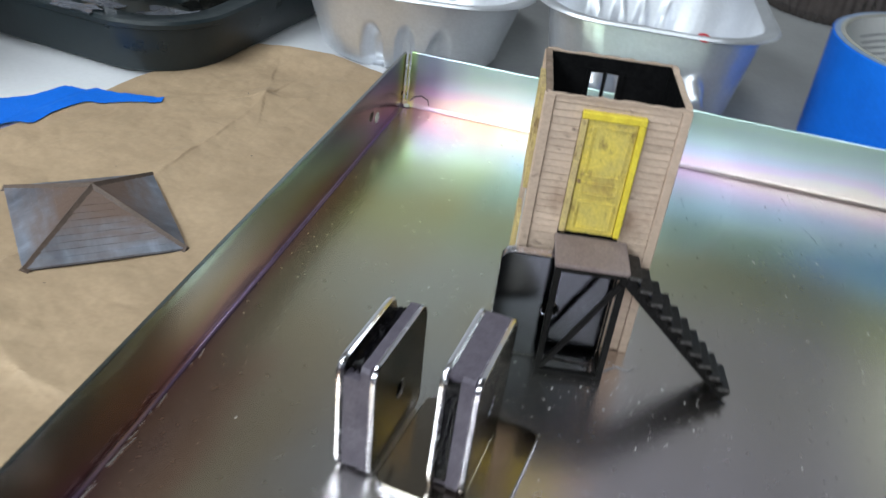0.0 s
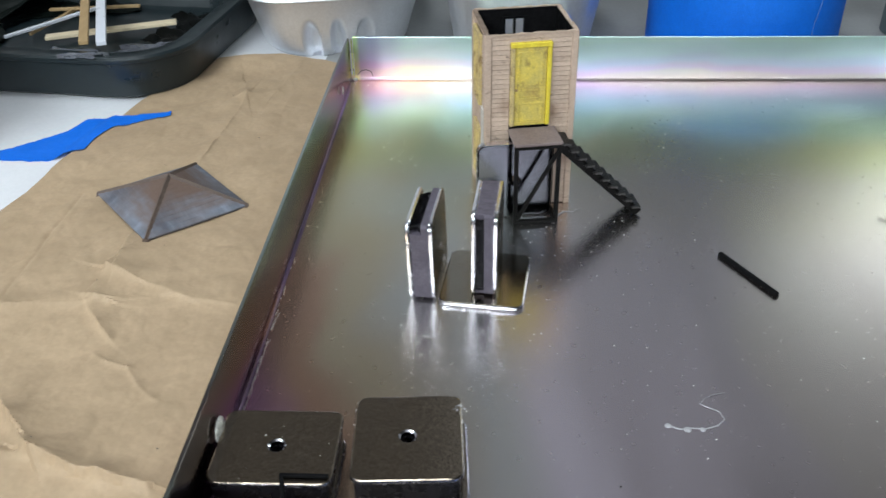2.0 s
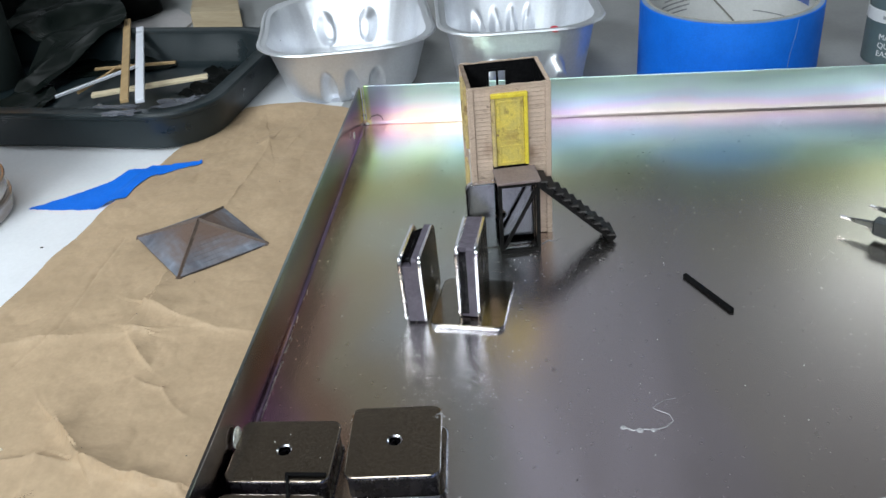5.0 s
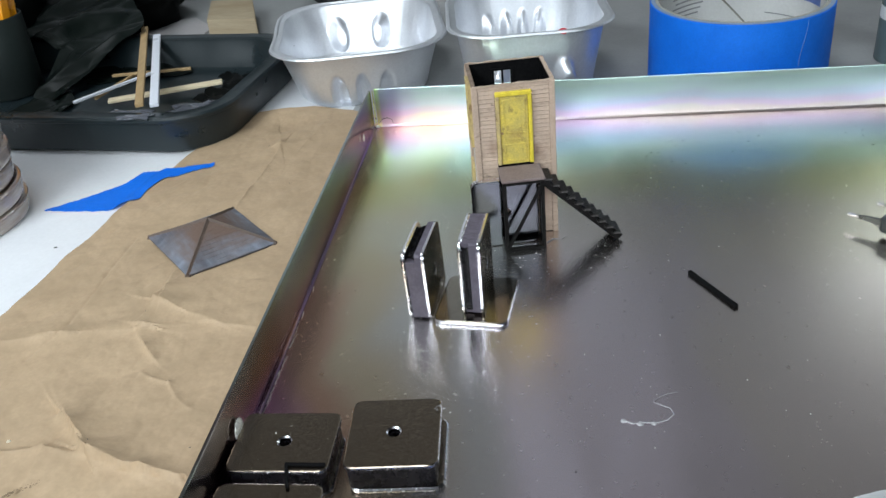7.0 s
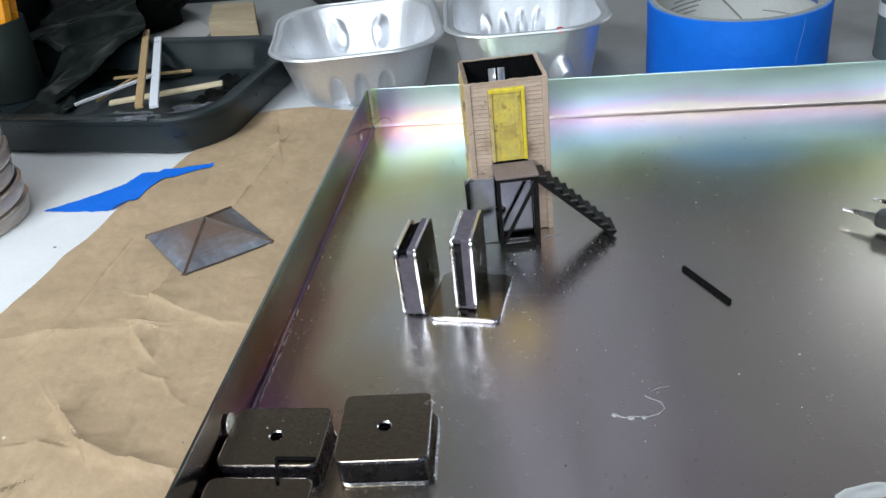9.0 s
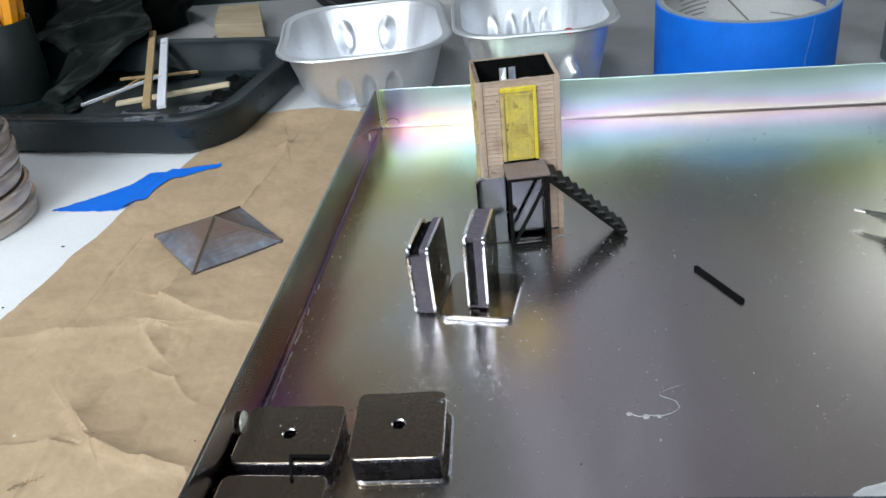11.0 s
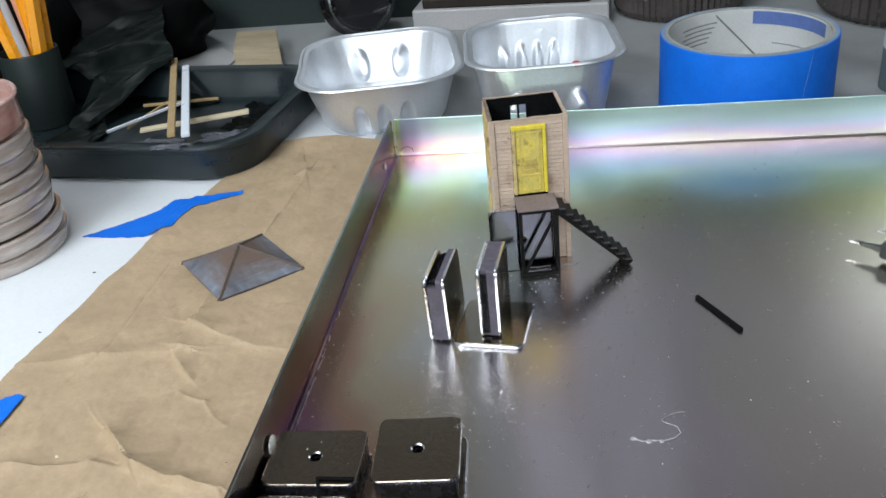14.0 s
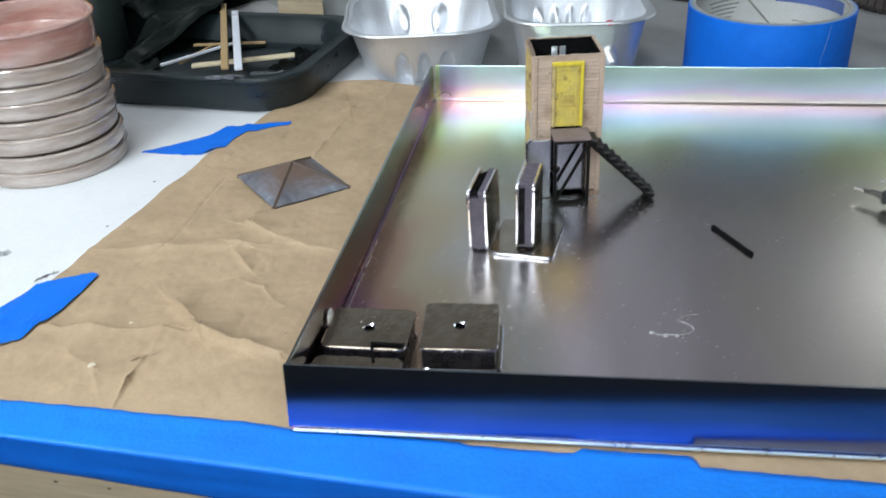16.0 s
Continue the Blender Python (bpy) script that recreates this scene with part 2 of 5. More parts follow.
LACQUER = material("black_lacquer", (0.012, 0.011, 0.014), 0.28, 0, (0.03, 0.026, 0.034), 0.5, 300, 0.2, 1500, 0.02, 900, spec=0.5)
KRAFT = material("kraft_paper", (0.435, 0.312, 0.195), 0.7, 0, (0.355, 0.25, 0.153), 0.6, 45, 0.07, 700, 0.45, 110)
WHITE = material("white_laminate", (0.74, 0.75, 0.77), 0.45, 0, (0.66, 0.67, 0.69), 0.5, 25, 0.03, 600, 0.02, 500)
BENCH_DIM = material("dim_bench_grey", (0.33, 0.335, 0.335), 0.55, 0, (0.25, 0.255, 0.255), 0.6, 18, 0.05, 500, 0.05, 500)
BENCH_WOOD = material("bench_wood", (0.60, 0.48, 0.33), 0.6, 0, (0.46, 0.34, 0.21), 0.7, 30, 0.15, 300, 0.15, 400, stretch=(0.12, 1, 1.4))
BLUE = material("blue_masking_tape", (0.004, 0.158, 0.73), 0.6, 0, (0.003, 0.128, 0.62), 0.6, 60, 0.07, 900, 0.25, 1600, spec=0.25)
# Lighter copy of the tape blue for the lit top face.
BLUE_LIT = material("lit_blue_masking_tape", (0.008, 0.215, 0.80), 0.5, 0, (0.006, 0.165, 0.70), 0.7, 40, 0.06, 900, 0.3, 700, spec=0.3)
TAPE_EDGE = material("tape_roll_edge", (0.22, 0.30, 0.44), 0.6, 0, (0.16, 0.22, 0.36), 0.6, 120, 0.12, 900, 0.1, 1500)
CORE_WHITE = material("printed_white_core", (0.93, 0.93, 0.92), 0.55, 0, (0.88, 0.88, 0.87), 0.5, 60, 0.04, 700, 0.05, 900)
CARDBOARD = material("grey_cardboard", (0.36, 0.35, 0.31), 0.8, 0, (0.28, 0.27, 0.24), 0.6, 120, 0.1, 900, 0.2, 900)
PRINT_BLUE = material("blue_print", (0.22, 0.33, 0.72), 0.5, 0, (0.18, 0.28, 0.62), 0.5, 200, 0.08, 900, 0, 1)
PRINT_GREY = material("grey_print", (0.42, 0.42, 0.44), 0.6, 0, None, 0.3, 200, 0.1, 900, 0, 1)
TAN = material("tan_painted_siding", (0.525, 0.395, 0.305), 0.6, 0, (0.43, 0.315, 0.235), 0.7, 240, 0.12, 1800, 0.15, 1500, stretch=(0.5, 1, 1), island=0.07, placed=True)
TAN_DARK = material("brown_edge_paint", (0.24, 0.17, 0.125), 0.65, 0, (0.12, 0.085, 0.06), 0.7, 300, 0.15, 1800, 0.2, 1500)
BLACKPAINT = material("black_painted_card", (0.004, 0.004, 0.0045), 0.6, 0, (0.010, 0.010, 0.010), 0.5, 400, 0.3, 1500, 0.2, 1200, spec=0.05)
YELLOW = material("yellow_paint", (0.80, 0.65, 0.06), 0.45, 0, (0.58, 0.40, 0.03), 0.6, 350, 0.1, 1800, 0.1, 1500)
YELLOW_DIRTY = material("dirty_olive_yellow_paint", (0.60, 0.47, 0.18), 0.55, 0, (0.40, 0.29, 0.17), 0.8, 220, 0.2, 1500, 0.2, 1300)
YELLOW_WORN = material("stained_yellow_paint", (0.72, 0.56, 0.10), 0.5, 0, (0.52, 0.42, 0.13), 0.9, 150, 0.15, 1500, 0.2, 1300)
ROOF_GREY = material("weathered_roof_grey", (0.085, 0.090, 0.11), 0.6, 0, (0.235, 0.26, 0.31), 0.85, 80, 0.12, 700, 0.2, 1000, stretch=(1.4, 0.45, 1))


def brown_streaks(m, z0, z1):
    """Brown wash running down from the ridge, over the grey."""
    nt = m.node_tree
    b = nt.nodes["Principled BSDF"]
    old = b.inputs["Base Color"].links[0].from_socket
    co = nt.nodes.new("ShaderNodeTexCoord")
    mp = nt.nodes.new("ShaderNodeMapping")
    mp.inputs["Scale"].default_value = (0.35, 0.9, 0.9)
    nt.links.new(co.outputs["Object"], mp.inputs["Vector"])
    nz = node(nt, "ShaderNodeTexNoise", Scale=200.0, Detail=3.0, Roughness=0.5)
    nt.links.new(mp.outputs[0], nz.inputs["Vector"])
    sep = nt.nodes.new("ShaderNodeSeparateXYZ")
    nt.links.new(co.outputs["Object"], sep.inputs[0])
    h = node(nt, "ShaderNodeMapRange", From_Min=z0, From_Max=z1, To_Min=-0.10, To_Max=0.66)
    nt.links.new(sep.outputs[2], h.inputs["Value"])
    add = nt.nodes.new("ShaderNodeMath")
    add.operation = "ADD"
    nt.links.new(nz.outputs["Fac"], add.inputs[0])
    nt.links.new(h.outputs[0], add.inputs[1])
    k = node(nt, "ShaderNodeMapRange", From_Min=0.34, From_Max=0.85)
    nt.links.new(add.outputs[0], k.inputs["Value"])
    mix = nt.nodes.new("ShaderNodeMix")
    mix.data_type = "RGBA"
    nt.links.new(k.outputs[0], mix.inputs[0])
    nt.links.new(old, mix.inputs[6])
    mix.inputs[7].default_value = (0.125, 0.080, 0.060, 1)
    nt.links.new(mix.outputs[2], b.inputs["Base Color"])


brown_streaks(ROOF_GREY, 0.001, 0.0095)
flecks(TAN, (0.10, 0.068, 0.05), 330.0, 0.62, 0.74, (0.55, 1, 1.3), 1.7, True)
flecks(TAN, (0.20, 0.115, 0.07), 260.0, 0.42, 0.95, (1, 1, 0.7), 0.3, True, (0.0837, -0.1124, 0.0345), 0.012)
flecks(TAN, (0.22, 0.13, 0.08), 260.0, 0.45, 1.0, (1, 1, 0.7), 0.9, True, (0.0690, -0.1150, 0.0380), 0.010)
flecks(YELLOW_WORN, (0.34, 0.21, 0.06), 300.0, 0.42, 0.90, (1, 1, 0.7), 0.5, True, (0.0758, -0.1143, 0.0425), 0.009)
flecks(YELLOW_WORN, (0.30, 0.21, 0.06), 430.0, 0.54, 0.70, (1, 1, 0.55), 2.9)
flecks(YELLOW, (0.40, 0.29, 0.06), 420.0, 0.62, 0.76, (1, 1, 1), 0.4)
flecks(YELLOW_DIRTY, (0.17, 0.10, 0.04), 300.0, 0.54, 0.70, (1, 1, 0.6), 4.1)
flecks(KRAFT, (0.34, 0.243, 0.148), 75.0, 0.46, 0.80, (1, 1, 1), 6.2)
flecks(KRAFT, (0.30, 0.19, 0.11), 420.0, 0.70, 0.82, (1, 1, 1), 2.2)
flecks(NICKEL, (0.66, 0.62, 0.56), 700.0, 0.70, 0.80, (1, 1, 1), 3.3)
flecks(NICKEL_WORN_DIM, (0.44, 0.37, 0.29), 620.0, 0.58, 0.78, (1, 1, 1), 3.3)
flecks(NICKEL_WORN_DIM, (0.72, 0.66, 0.56), 900.0, 0.70, 0.78, (1, 1, 1), 1.3)
ROOF_BROWN = material("weathered_roof_brown", (0.105, 0.071, 0.054), 0.65, 0, (0.07, 0.05, 0.04), 0.7, 200, 0.2, 1500, 0.2, 1200)
EAVE = material("eave_shadow_line", (0.020, 0.016, 0.014), 0.7, 0, (0.045, 0.034, 0.028), 0.7, 300, 0.2, 1500, 0.2, 1200)
WOOD_BLACK = material("stained_black_wood", (0.003, 0.0028, 0.0026), 0.40, 0, (0.010, 0.009, 0.008), 0.5, 250, 0.3, 1500, 0.3, 1300, spec=0.14)
TREAD = material("worn_black_brown_tread", (0.007, 0.006, 0.0055), 0.42, 0, (0.020, 0.017, 0.015), 0.5, 300, 0.3, 1500, 0.3, 1300, spec=0.3)
TREAD_LIT_END = material("lit_grey_tread_end", (0.085, 0.078, 0.074), 0.5, 0, (0.03, 0.027, 0.025), 0.7, 500, 0.3, 1500, 0.3, 1300, spec=0.4)
DECK = material("weathered_grey_deck", (0.180, 0.130, 0.122), 0.62, 0, (0.26, 0.21, 0.19), 0.6, 180, 0.2, 1500, 0.25, 1100)
BLACK_PLASTIC = material("black_plastic", (0.009, 0.0155, 0.018), 0.34, 0, (0.014, 0.022, 0.025), 0.5, 40, 0.15, 700, 0.06, 700, spec=0.5)
BLACK_SHEET = material("black_bag_film", (0.0016, 0.002, 0.0019), 0.45, 0, (0.003, 0.0038, 0.0034), 0.5, 30, 0.15, 400, 0.05, 300, spec=0.06)
CUP_PAINT = material("dark_green_black_cup", (0.013, 0.019, 0.0175), 0.55, 0, (0.006, 0.009, 0.009), 0.5, 40, 0.1, 500, 0.05, 700, spec=0.25)
FOIL = material("aluminium_foil", (0.78, 0.795, 0.83), 0.45, 0.82, (0.72, 0.735, 0.77), 0.5, 50, 0.05, 800, 0.03, 350)
FOIL_MATT = material("dulled_aluminium_foil", (0.76, 0.775, 0.81), 0.44, 0.82, (0.68, 0.695, 0.73), 0.6, 70, 0.05, 800, 0.10, 260)
RED = material("red_paint_spot", (0.6, 0.02, 0.04), 0.5, 0, None, 0.4, 400, 0.1, 900, 0, 1)
CLEAR_CUP = material("smoky_plastic_cup", (0.50, 0.39, 0.33), 0.14, 0, (0.82, 0.72, 0.66), 0.9, 30, 0.10, 140, 0.10, 160, transmission=0.35, coat=0.8, stretch=(1.0, 1.0, 7.0), rough_var=0.06)
PINK_CUP = material("pink_stained_plastic_cup", (0.58, 0.30, 0.25), 0.14, 0, (0.80, 0.62, 0.56), 0.9, 26, 0.08, 140, 0.06, 160, transmission=0.45, coat=0.8, stretch=(1, 1, 5), rough_var=0.06)
ORANGE = material("orange_pencil_lacquer", (0.90, 0.36, 0.010), 0.3, 0, (0.84, 0.30, 0.008), 0.5, 60, 0.04, 700, 0.03, 700, coat=0.4)
SALMON = material("salmon_plastic", (0.62, 0.27, 0.18), 0.35, 0, None, 0.3, 80, 0.06, 700, 0.05, 700)
CLEAR = material("clear_twisted_plastic", (0.85, 0.87, 0.9), 0.12, 0, (0.75, 0.77, 0.8), 0.4, 200, 0.05, 900, 0.05, 700, transmission=0.6)
BRUSHWOOD = material("brush_handle_wood", (0.30, 0.19, 0.09), 0.5, 0, None, 0.6, 60, 0.1, 500, 0.05, 600)
TANWOOD = material("tan_stripwood", (0.44, 0.30, 0.15), 0.6, 0, (0.36, 0.24, 0.11), 0.6, 60, 0.12, 700, 0.1, 800, stretch=(1, 0.15, 1))
PALEWOOD = material("pale_basswood", (0.68, 0.58, 0.40), 0.6, 0, (0.58, 0.47, 0.30), 0.6, 60, 0.08, 700, 0.1, 800, stretch=(0.2, 1, 1))
STYRENE = material("white_styrene", (0.72, 0.74, 0.80), 0.35, 0, (0.66, 0.68, 0.75), 0.4, 60, 0.04, 700, 0.02, 700)
BLOCKWOOD = material("pine_block", (0.43, 0.35, 0.235), 0.65, 0, (0.31, 0.235, 0.145), 0.8, 40, 0.1, 500, 0.1, 600, stretch=(0.25, 1, 4))
WALL_GREEN = material("dark_green_wall", (0.028, 0.036, 0.034), 0.7, 0, (0.02, 0.026, 0.025), 0.5, 5, 0.08, 200, 0.05, 150, spec=0.15)
ROOM_DARK = material("dark_room_wall", (0.07, 0.068, 0.065), 0.8, 0, (0.05, 0.05, 0.048), 0.5, 3, 0.05, 100, 0.05, 100)
ROOM_WALL = material("grey_room_wall", (0.475, 0.48, 0.49), 0.8, 0, (0.42, 0.425, 0.435), 0.5, 3, 0.05, 100, 0.05, 100)
ROOM_PANEL = material("brown_reflection_panel", (0.17, 0.155, 0.14), 0.8, 0, (0.14, 0.13, 0.12), 0.5, 3, 0.05, 100, 0.05, 100)
ROOM_CEIL = material("ceiling_paint", (0.16, 0.155, 0.155), 0.85, 0, (0.13, 0.128, 0.127), 0.5, 3, 0.05, 100, 0.05, 100)
GREYBOX = material("light_grey_plastic", (0.44, 0.41, 0.41), 0.5, 0, (0.33, 0.34, 0.34), 0.5, 30, 0.06, 500, 0.04, 500)
LID_BROWN = material("dark_brown_lid", (0.030, 0.024, 0.019), 0.6, 0, (0.018, 0.015, 0.012), 0.6, 60, 0.1, 500, 0.1, 500, spec=0.2)
RIBBED = material("ribbed_clear_bin", (0.10, 0.082, 0.076), 0.2, 0, (0.06, 0.05, 0.048), 0.7, 40, 0.15, 300, 0.05, 300, transmission=0.3)
BLACK_GLOSS = material("black_gloss", (0.008, 0.008, 0.009), 0.12, 0, None, 0.3, 60, 0.1, 700, 0, 1, coat=0.5)
BOTTLE_LABEL = material("grey_green_label", (0.10, 0.14, 0.145), 0.4, 0, (0.08, 0.115, 0.12), 0.4, 60, 0.05, 700, 0.02, 700)
LABEL_WHITE = material("white_label", (0.70, 0.71, 0.71), 0.45, 0, None, 0.2, 60, 0.03, 700, 0, 1)
TWEEZER = material("tweezer_steel", (0.15, 0.155, 0.155), 0.30, 1.0, (0.11, 0.115, 0.115), 0.5, 150, 0.08, 900, 0.03, 900)
GLUE_PALE = material("pale_dried_glue", (0.62, 0.55, 0.42), 0.45, 0, None, 0.3, 400, 0.1, 900, 0.2, 900)
GLUE = material("dried_glue", (0.36, 0.35, 0.36), 0.4, 0, None, 0.3, 400, 0.1, 900, 0.2, 900)
DUST = material("pale_dust", (0.80, 0.78, 0.74), 0.8, 0, None, 0.3, 400, 0.1, 900, 0, 1)
SMEAR = material("brown_smear", (0.22, 0.155, 0.095), 0.7, 0, None, 0.4, 400, 0.1, 900, 0, 1)
SMUDGE = material("grey_smudge", (0.30, 0.30, 0.31), 0.8, 0, None, 0.3, 400, 0.1, 900, 0, 1)
DIRT = material("dark_specks", (0.05, 0.045, 0.04), 0.8, 0, None, 0.3, 400, 0.1, 900, 0, 1)


# ---- builders ----
def part(name, bm, mat, parent=None, label="", smooth=False, mats=None):
    me = bpy.data.meshes.new(name)
    bmesh.ops.recalc_face_normals(bm, faces=bm.faces)
    if smooth:
        for f in bm.faces:
            f.smooth = True
    bm.to_mesh(me)
    bm.free()
    for x in (mats or [mat]):
        me.materials.append(x)
    ob = new(name, me)
    ob.parent = parent
    if smooth:
        me.set_sharp_from_angle(angle=radians(38))
    if mats and len(mats) == 3:
        for p in me.polygons:
            if abs(p.normal.z) > 0.99:
                p.use_smooth = False
    if label:
        ob["label"] = label
    return ob


def thing(name, label, category, m=None, group="", kind=""):
    ob = new(name)
    ob.empty_display_size = 0.01
    if m is not None:
        ob.matrix_world = m
    return tagged(ob, label, category, group, kind)


def add_box(bm, x0, x1, y0, y1, z0, z1, m=None):
    vs = [bm.verts.new((x, y, z)) for z in (z0, z1) for y in (y0, y1) for x in (x0, x1)]
    for f in ((0, 2, 3, 1), (4, 5, 7, 6), (0, 1, 5, 4), (2, 6, 7, 3), (0, 4, 6, 2), (1, 3, 7, 5)):
        bm.faces.new([vs[i] for i in f])
    if m is not None:
        for v in vs:
            v.co = m @ v.co
    return vs


def box(x0, x1, y0, y1, z0, z1, bev=0.0, seg=2, m=None):
    bm = bmesh.new()
    add_box(bm, x0, x1, y0, y1, z0, z1)
    if bev:
        bmesh.ops.bevel(bm, geom=bm.edges[:], offset=bev, segments=seg, profile=0.5, affect="EDGES")
    if m is not None:
        bm.transform(m)
    return bm


def bar(a, b, w, h, bev=0.0, up=(0, 0, 1)):
    """A square bar from a to b, w wide and h high."""
    a, b = Vector(a), Vector(b)
    d = (b - a).normalized()
    side = d.cross(Vector(up)).normalized()
    top = side.cross(d)
    bm = bmesh.new()
    add_box(bm, -w / 2, w / 2, 0, (b - a).length, -h / 2, h / 2)
    if bev:
        bmesh.ops.bevel(bm, geom=bm.edges[:], offset=bev, segments=1, affect="EDGES")
    m = Matrix((side, d, top)).transposed().to_4x4()
    m.translation = a
    bm.transform(m)
    return bm


def rr_loop(hx, hy, r, k=5, z=0.0, cx=0.0, cy=0.0):
    """A rounded rectangle, 4 * (k + 1) points."""
    pts = []
    for i, (sx, sy) in enumerate(((1, 1), (-1, 1), (-1, -1), (1, -1))):
        for j in range(k + 1):
            a = radians(90 * i + 90 * j / k)
            pts.append(Vector((cx + sx * (hx - r) + r * math.cos(a), cy + sy * (hy - r) + r * math.sin(a), z)))
    return pts


def loft(bm, loops, cap_first=False, cap_last=False, closed=False):
    rows = [[bm.verts.new(p) for p in lp] for lp in loops]
    n = len(rows[0])
    pairs = list(zip(rows, rows[1:])) + ([(rows[-1], rows[0])] if closed else [])
    for a, b in pairs:
        for i in range(n):
            bm.faces.new((a[i], a[(i + 1) % n], b[(i + 1) % n], b[i]))
    if cap_first:
        bm.faces.new(rows[0][::-1])
    if cap_last:
        bm.faces.new(rows[-1])
    return rows


def lathe(profile, n=48, cap_first=False, cap_last=False, closed=False, bm=None):
    bm = bm or bmesh.new()
    loft(bm, [[(r * math.cos(2 * math.pi * i / n), r * math.sin(2 * math.pi * i / n), z) for i in range(n)] for r, z in profile], cap_first, cap_last, closed)
    return bm


def tube(points, r, n=8, r_end=None):
    bm = bmesh.new()
    pts = [Vector(p) for p in points]
    loops = []
    for i, p in enumerate(pts):
        d = (pts[min(i + 1, len(pts) - 1)] - pts[max(i - 1, 0)]).normalized()
        s = d.cross(Vector((0.13, 0.21, 0.97))).normalized()
        u = s.cross(d)
        rad = r if r_end is None else r + (r_end - r) * i / (len(pts) - 1)
        loops.append([p + rad * (math.cos(2 * math.pi * k / n) * s + math.sin(2 * math.pi * k / n) * u) for k in range(n)])
    loft(bm, loops, True, True)
    return bm


def even_loop(hx, hy, r, n, z):
    """The same outline with n points at even distances."""
    ring = rr_loop(hx, hy, r, 10, z)
    ring.append(ring[0])
    run = [0.0]
    for a, b in zip(ring, ring[1:]):
        run.append(run[-1] + (b - a).length)
    pts, k = [], 0
    for i in range(n):
        want = run[-1] * i / n
        while run[k + 1] < want:
            k += 1
        pts.append(ring[k].lerp(ring[k + 1], (want - run[k]) / max(1e-9, run[k + 1] - run[k])))
    return pts


def drilled_plate(hx, hy, r, t, hole, sink, bev=0.00045):
    """A square steel plate with rounded corners, a soft rim and a countersunk hole, its underside at z = 0."""
    out = lambda inset, z: even_loop(hx - inset, hy - inset, r - inset * 0.5, 96, z)
    ang = [math.atan2(p.y, p.x) for p in out(0, 0)]
    cir = lambda rad, z: [Vector((rad * math.cos(a), rad * math.sin(a), z)) for a in ang]
    bm = bmesh.new()
    loft(bm, [cir(hole, 0), out(bev, 0), out(0, bev), out(0, t - bev), out(bev * 0.3, t - bev * 0.3), out(bev, t), cir(sink, t), cir(hole, t * 0.75)], closed=True)
    bm.normal_update()
    # Bright rim and side faces paint the lamp's glint; hole walls are painted dark.
    for f in bm.faces:
        c = f.calc_center_median()
        rad = math.hypot(c.x, c.y)
        f.material_index = (2 if c.z < t * 0.8 else 1) if rad < sink * 1.02 else 1 if abs(f.normal.z) < 0.8 else 0
    return bm


def grid(fn, nu, nv):
    """A sheet of nu x nv cells through fn(u, v), u and v from 0 to 1."""
    bm = bmesh.new()
    vs = [[bm.verts.new(fn(i / nu, j / nv)) for j in range(nv + 1)] for i in range(nu + 1)]
    for i in range(nu):
        for j in range(nv):
            bm.faces.new((vs[i][j], vs[i + 1][j], vs[i + 1][j + 1], vs[i][j + 1]))
    return bm


def thicken(bm, t):
    """Gives an open sheet the thickness t, downwards."""
    bmesh.ops.recalc_face_normals(bm, faces=bm.faces)
    geom = bmesh.ops.extrude_face_region(bm, geom=bm.faces[:])
    for v in geom["geom"]:
        if isinstance(v, bmesh.types.BMVert):
            v.co.z += t
    return bm


def blend(points, x):
    """Piecewise-linear curve."""
    if x <= points[0][0]:
        return points[0][1]
    for (x0, y0), (x1, y1) in zip(points, points[1:]):
        if x <= x1:
            return y0 + (y1 - y0) * (x - x0) / (x1 - x0)
    return points[-1][1]


def smooth01(x):
    x = min(1.0, max(0.0, x))
    return x * x * (3 - 2 * x)


# ---- the room ----
BENCH_Z = -0.0024
room = [("wall_north", (-1.6, 1.9, 0.55, 0.65, -0.8, 2.1), ROOM_WALL, "pale grey wall behind the workbench"),
        ("backboard", (-1.5, -0.02, 0.285, 0.297, BENCH_Z, 0.10), WALL_GREEN, "dark green backboard behind the workbench"),
        ("backboard", (-0.02, 1.2, 0.325, 0.337, BENCH_Z, 0.20), WALL_GREEN, "dark green backboard behind the workbench"),
        # Unseen panels added so the tray reflects darker and lighter stretches.
        ("backboard", (-0.02, 0.30, 0.339, 0.349, BENCH_Z, 0.225), WALL_GREEN, "unseen taller green panel added to darken the tray's reflection"),
        ("wall_panel", (-1.5, 0.02, 0.538, 0.549, 0.63, 1.60), ROOM_PANEL, "unseen brown panel added to darken what the magnets reflect"),
        ("wall_panel", (-1.5, 0.17, 0.538, 0.549, 0.20, 0.44), WHITE, "unseen white panel added to brighten the tray floor's reflection"),
        ("wall_south", (-1.6, 1.9, -1.9, -1.8, -0.8, 2.1), ROOM_WALL, "plain grey wall across the room"),
        ("wall_west", (-1.7, -1.6, -1.9, 0.65, -0.8, 2.1), ROOM_WALL, "plain grey side wall"),
        ("wall_east", (1.9, 2.0, -1.9, 0.65, -0.8, 2.1), ROOM_DARK, "plain dark side wall"),
        ("ceiling", (-1.7, 2.0, -1.9, 0.65, 2.1, 2.2), ROOM_CEIL, "matt painted ceiling"),
        ("floor", (-1.7, 2.0, -1.9, 0.65, -0.9, -0.8), ROOM_DARK, "plain dark floor under the bench")]
for nm, b, mt, lb in room:
    tagged(part(nm, box(*b), mt), lb, nm.split("_")[0], kind="structure")

# The bench: its front edge runs askew to the tray.
EDGE = lambda x: -0.2962 - 0.0704 * x
bench = thing("workbench", "white-topped workbench with a raw wooden front edge", "workbench")


def bench_top(u, v):
    x = -0.9 + 2.0 * u
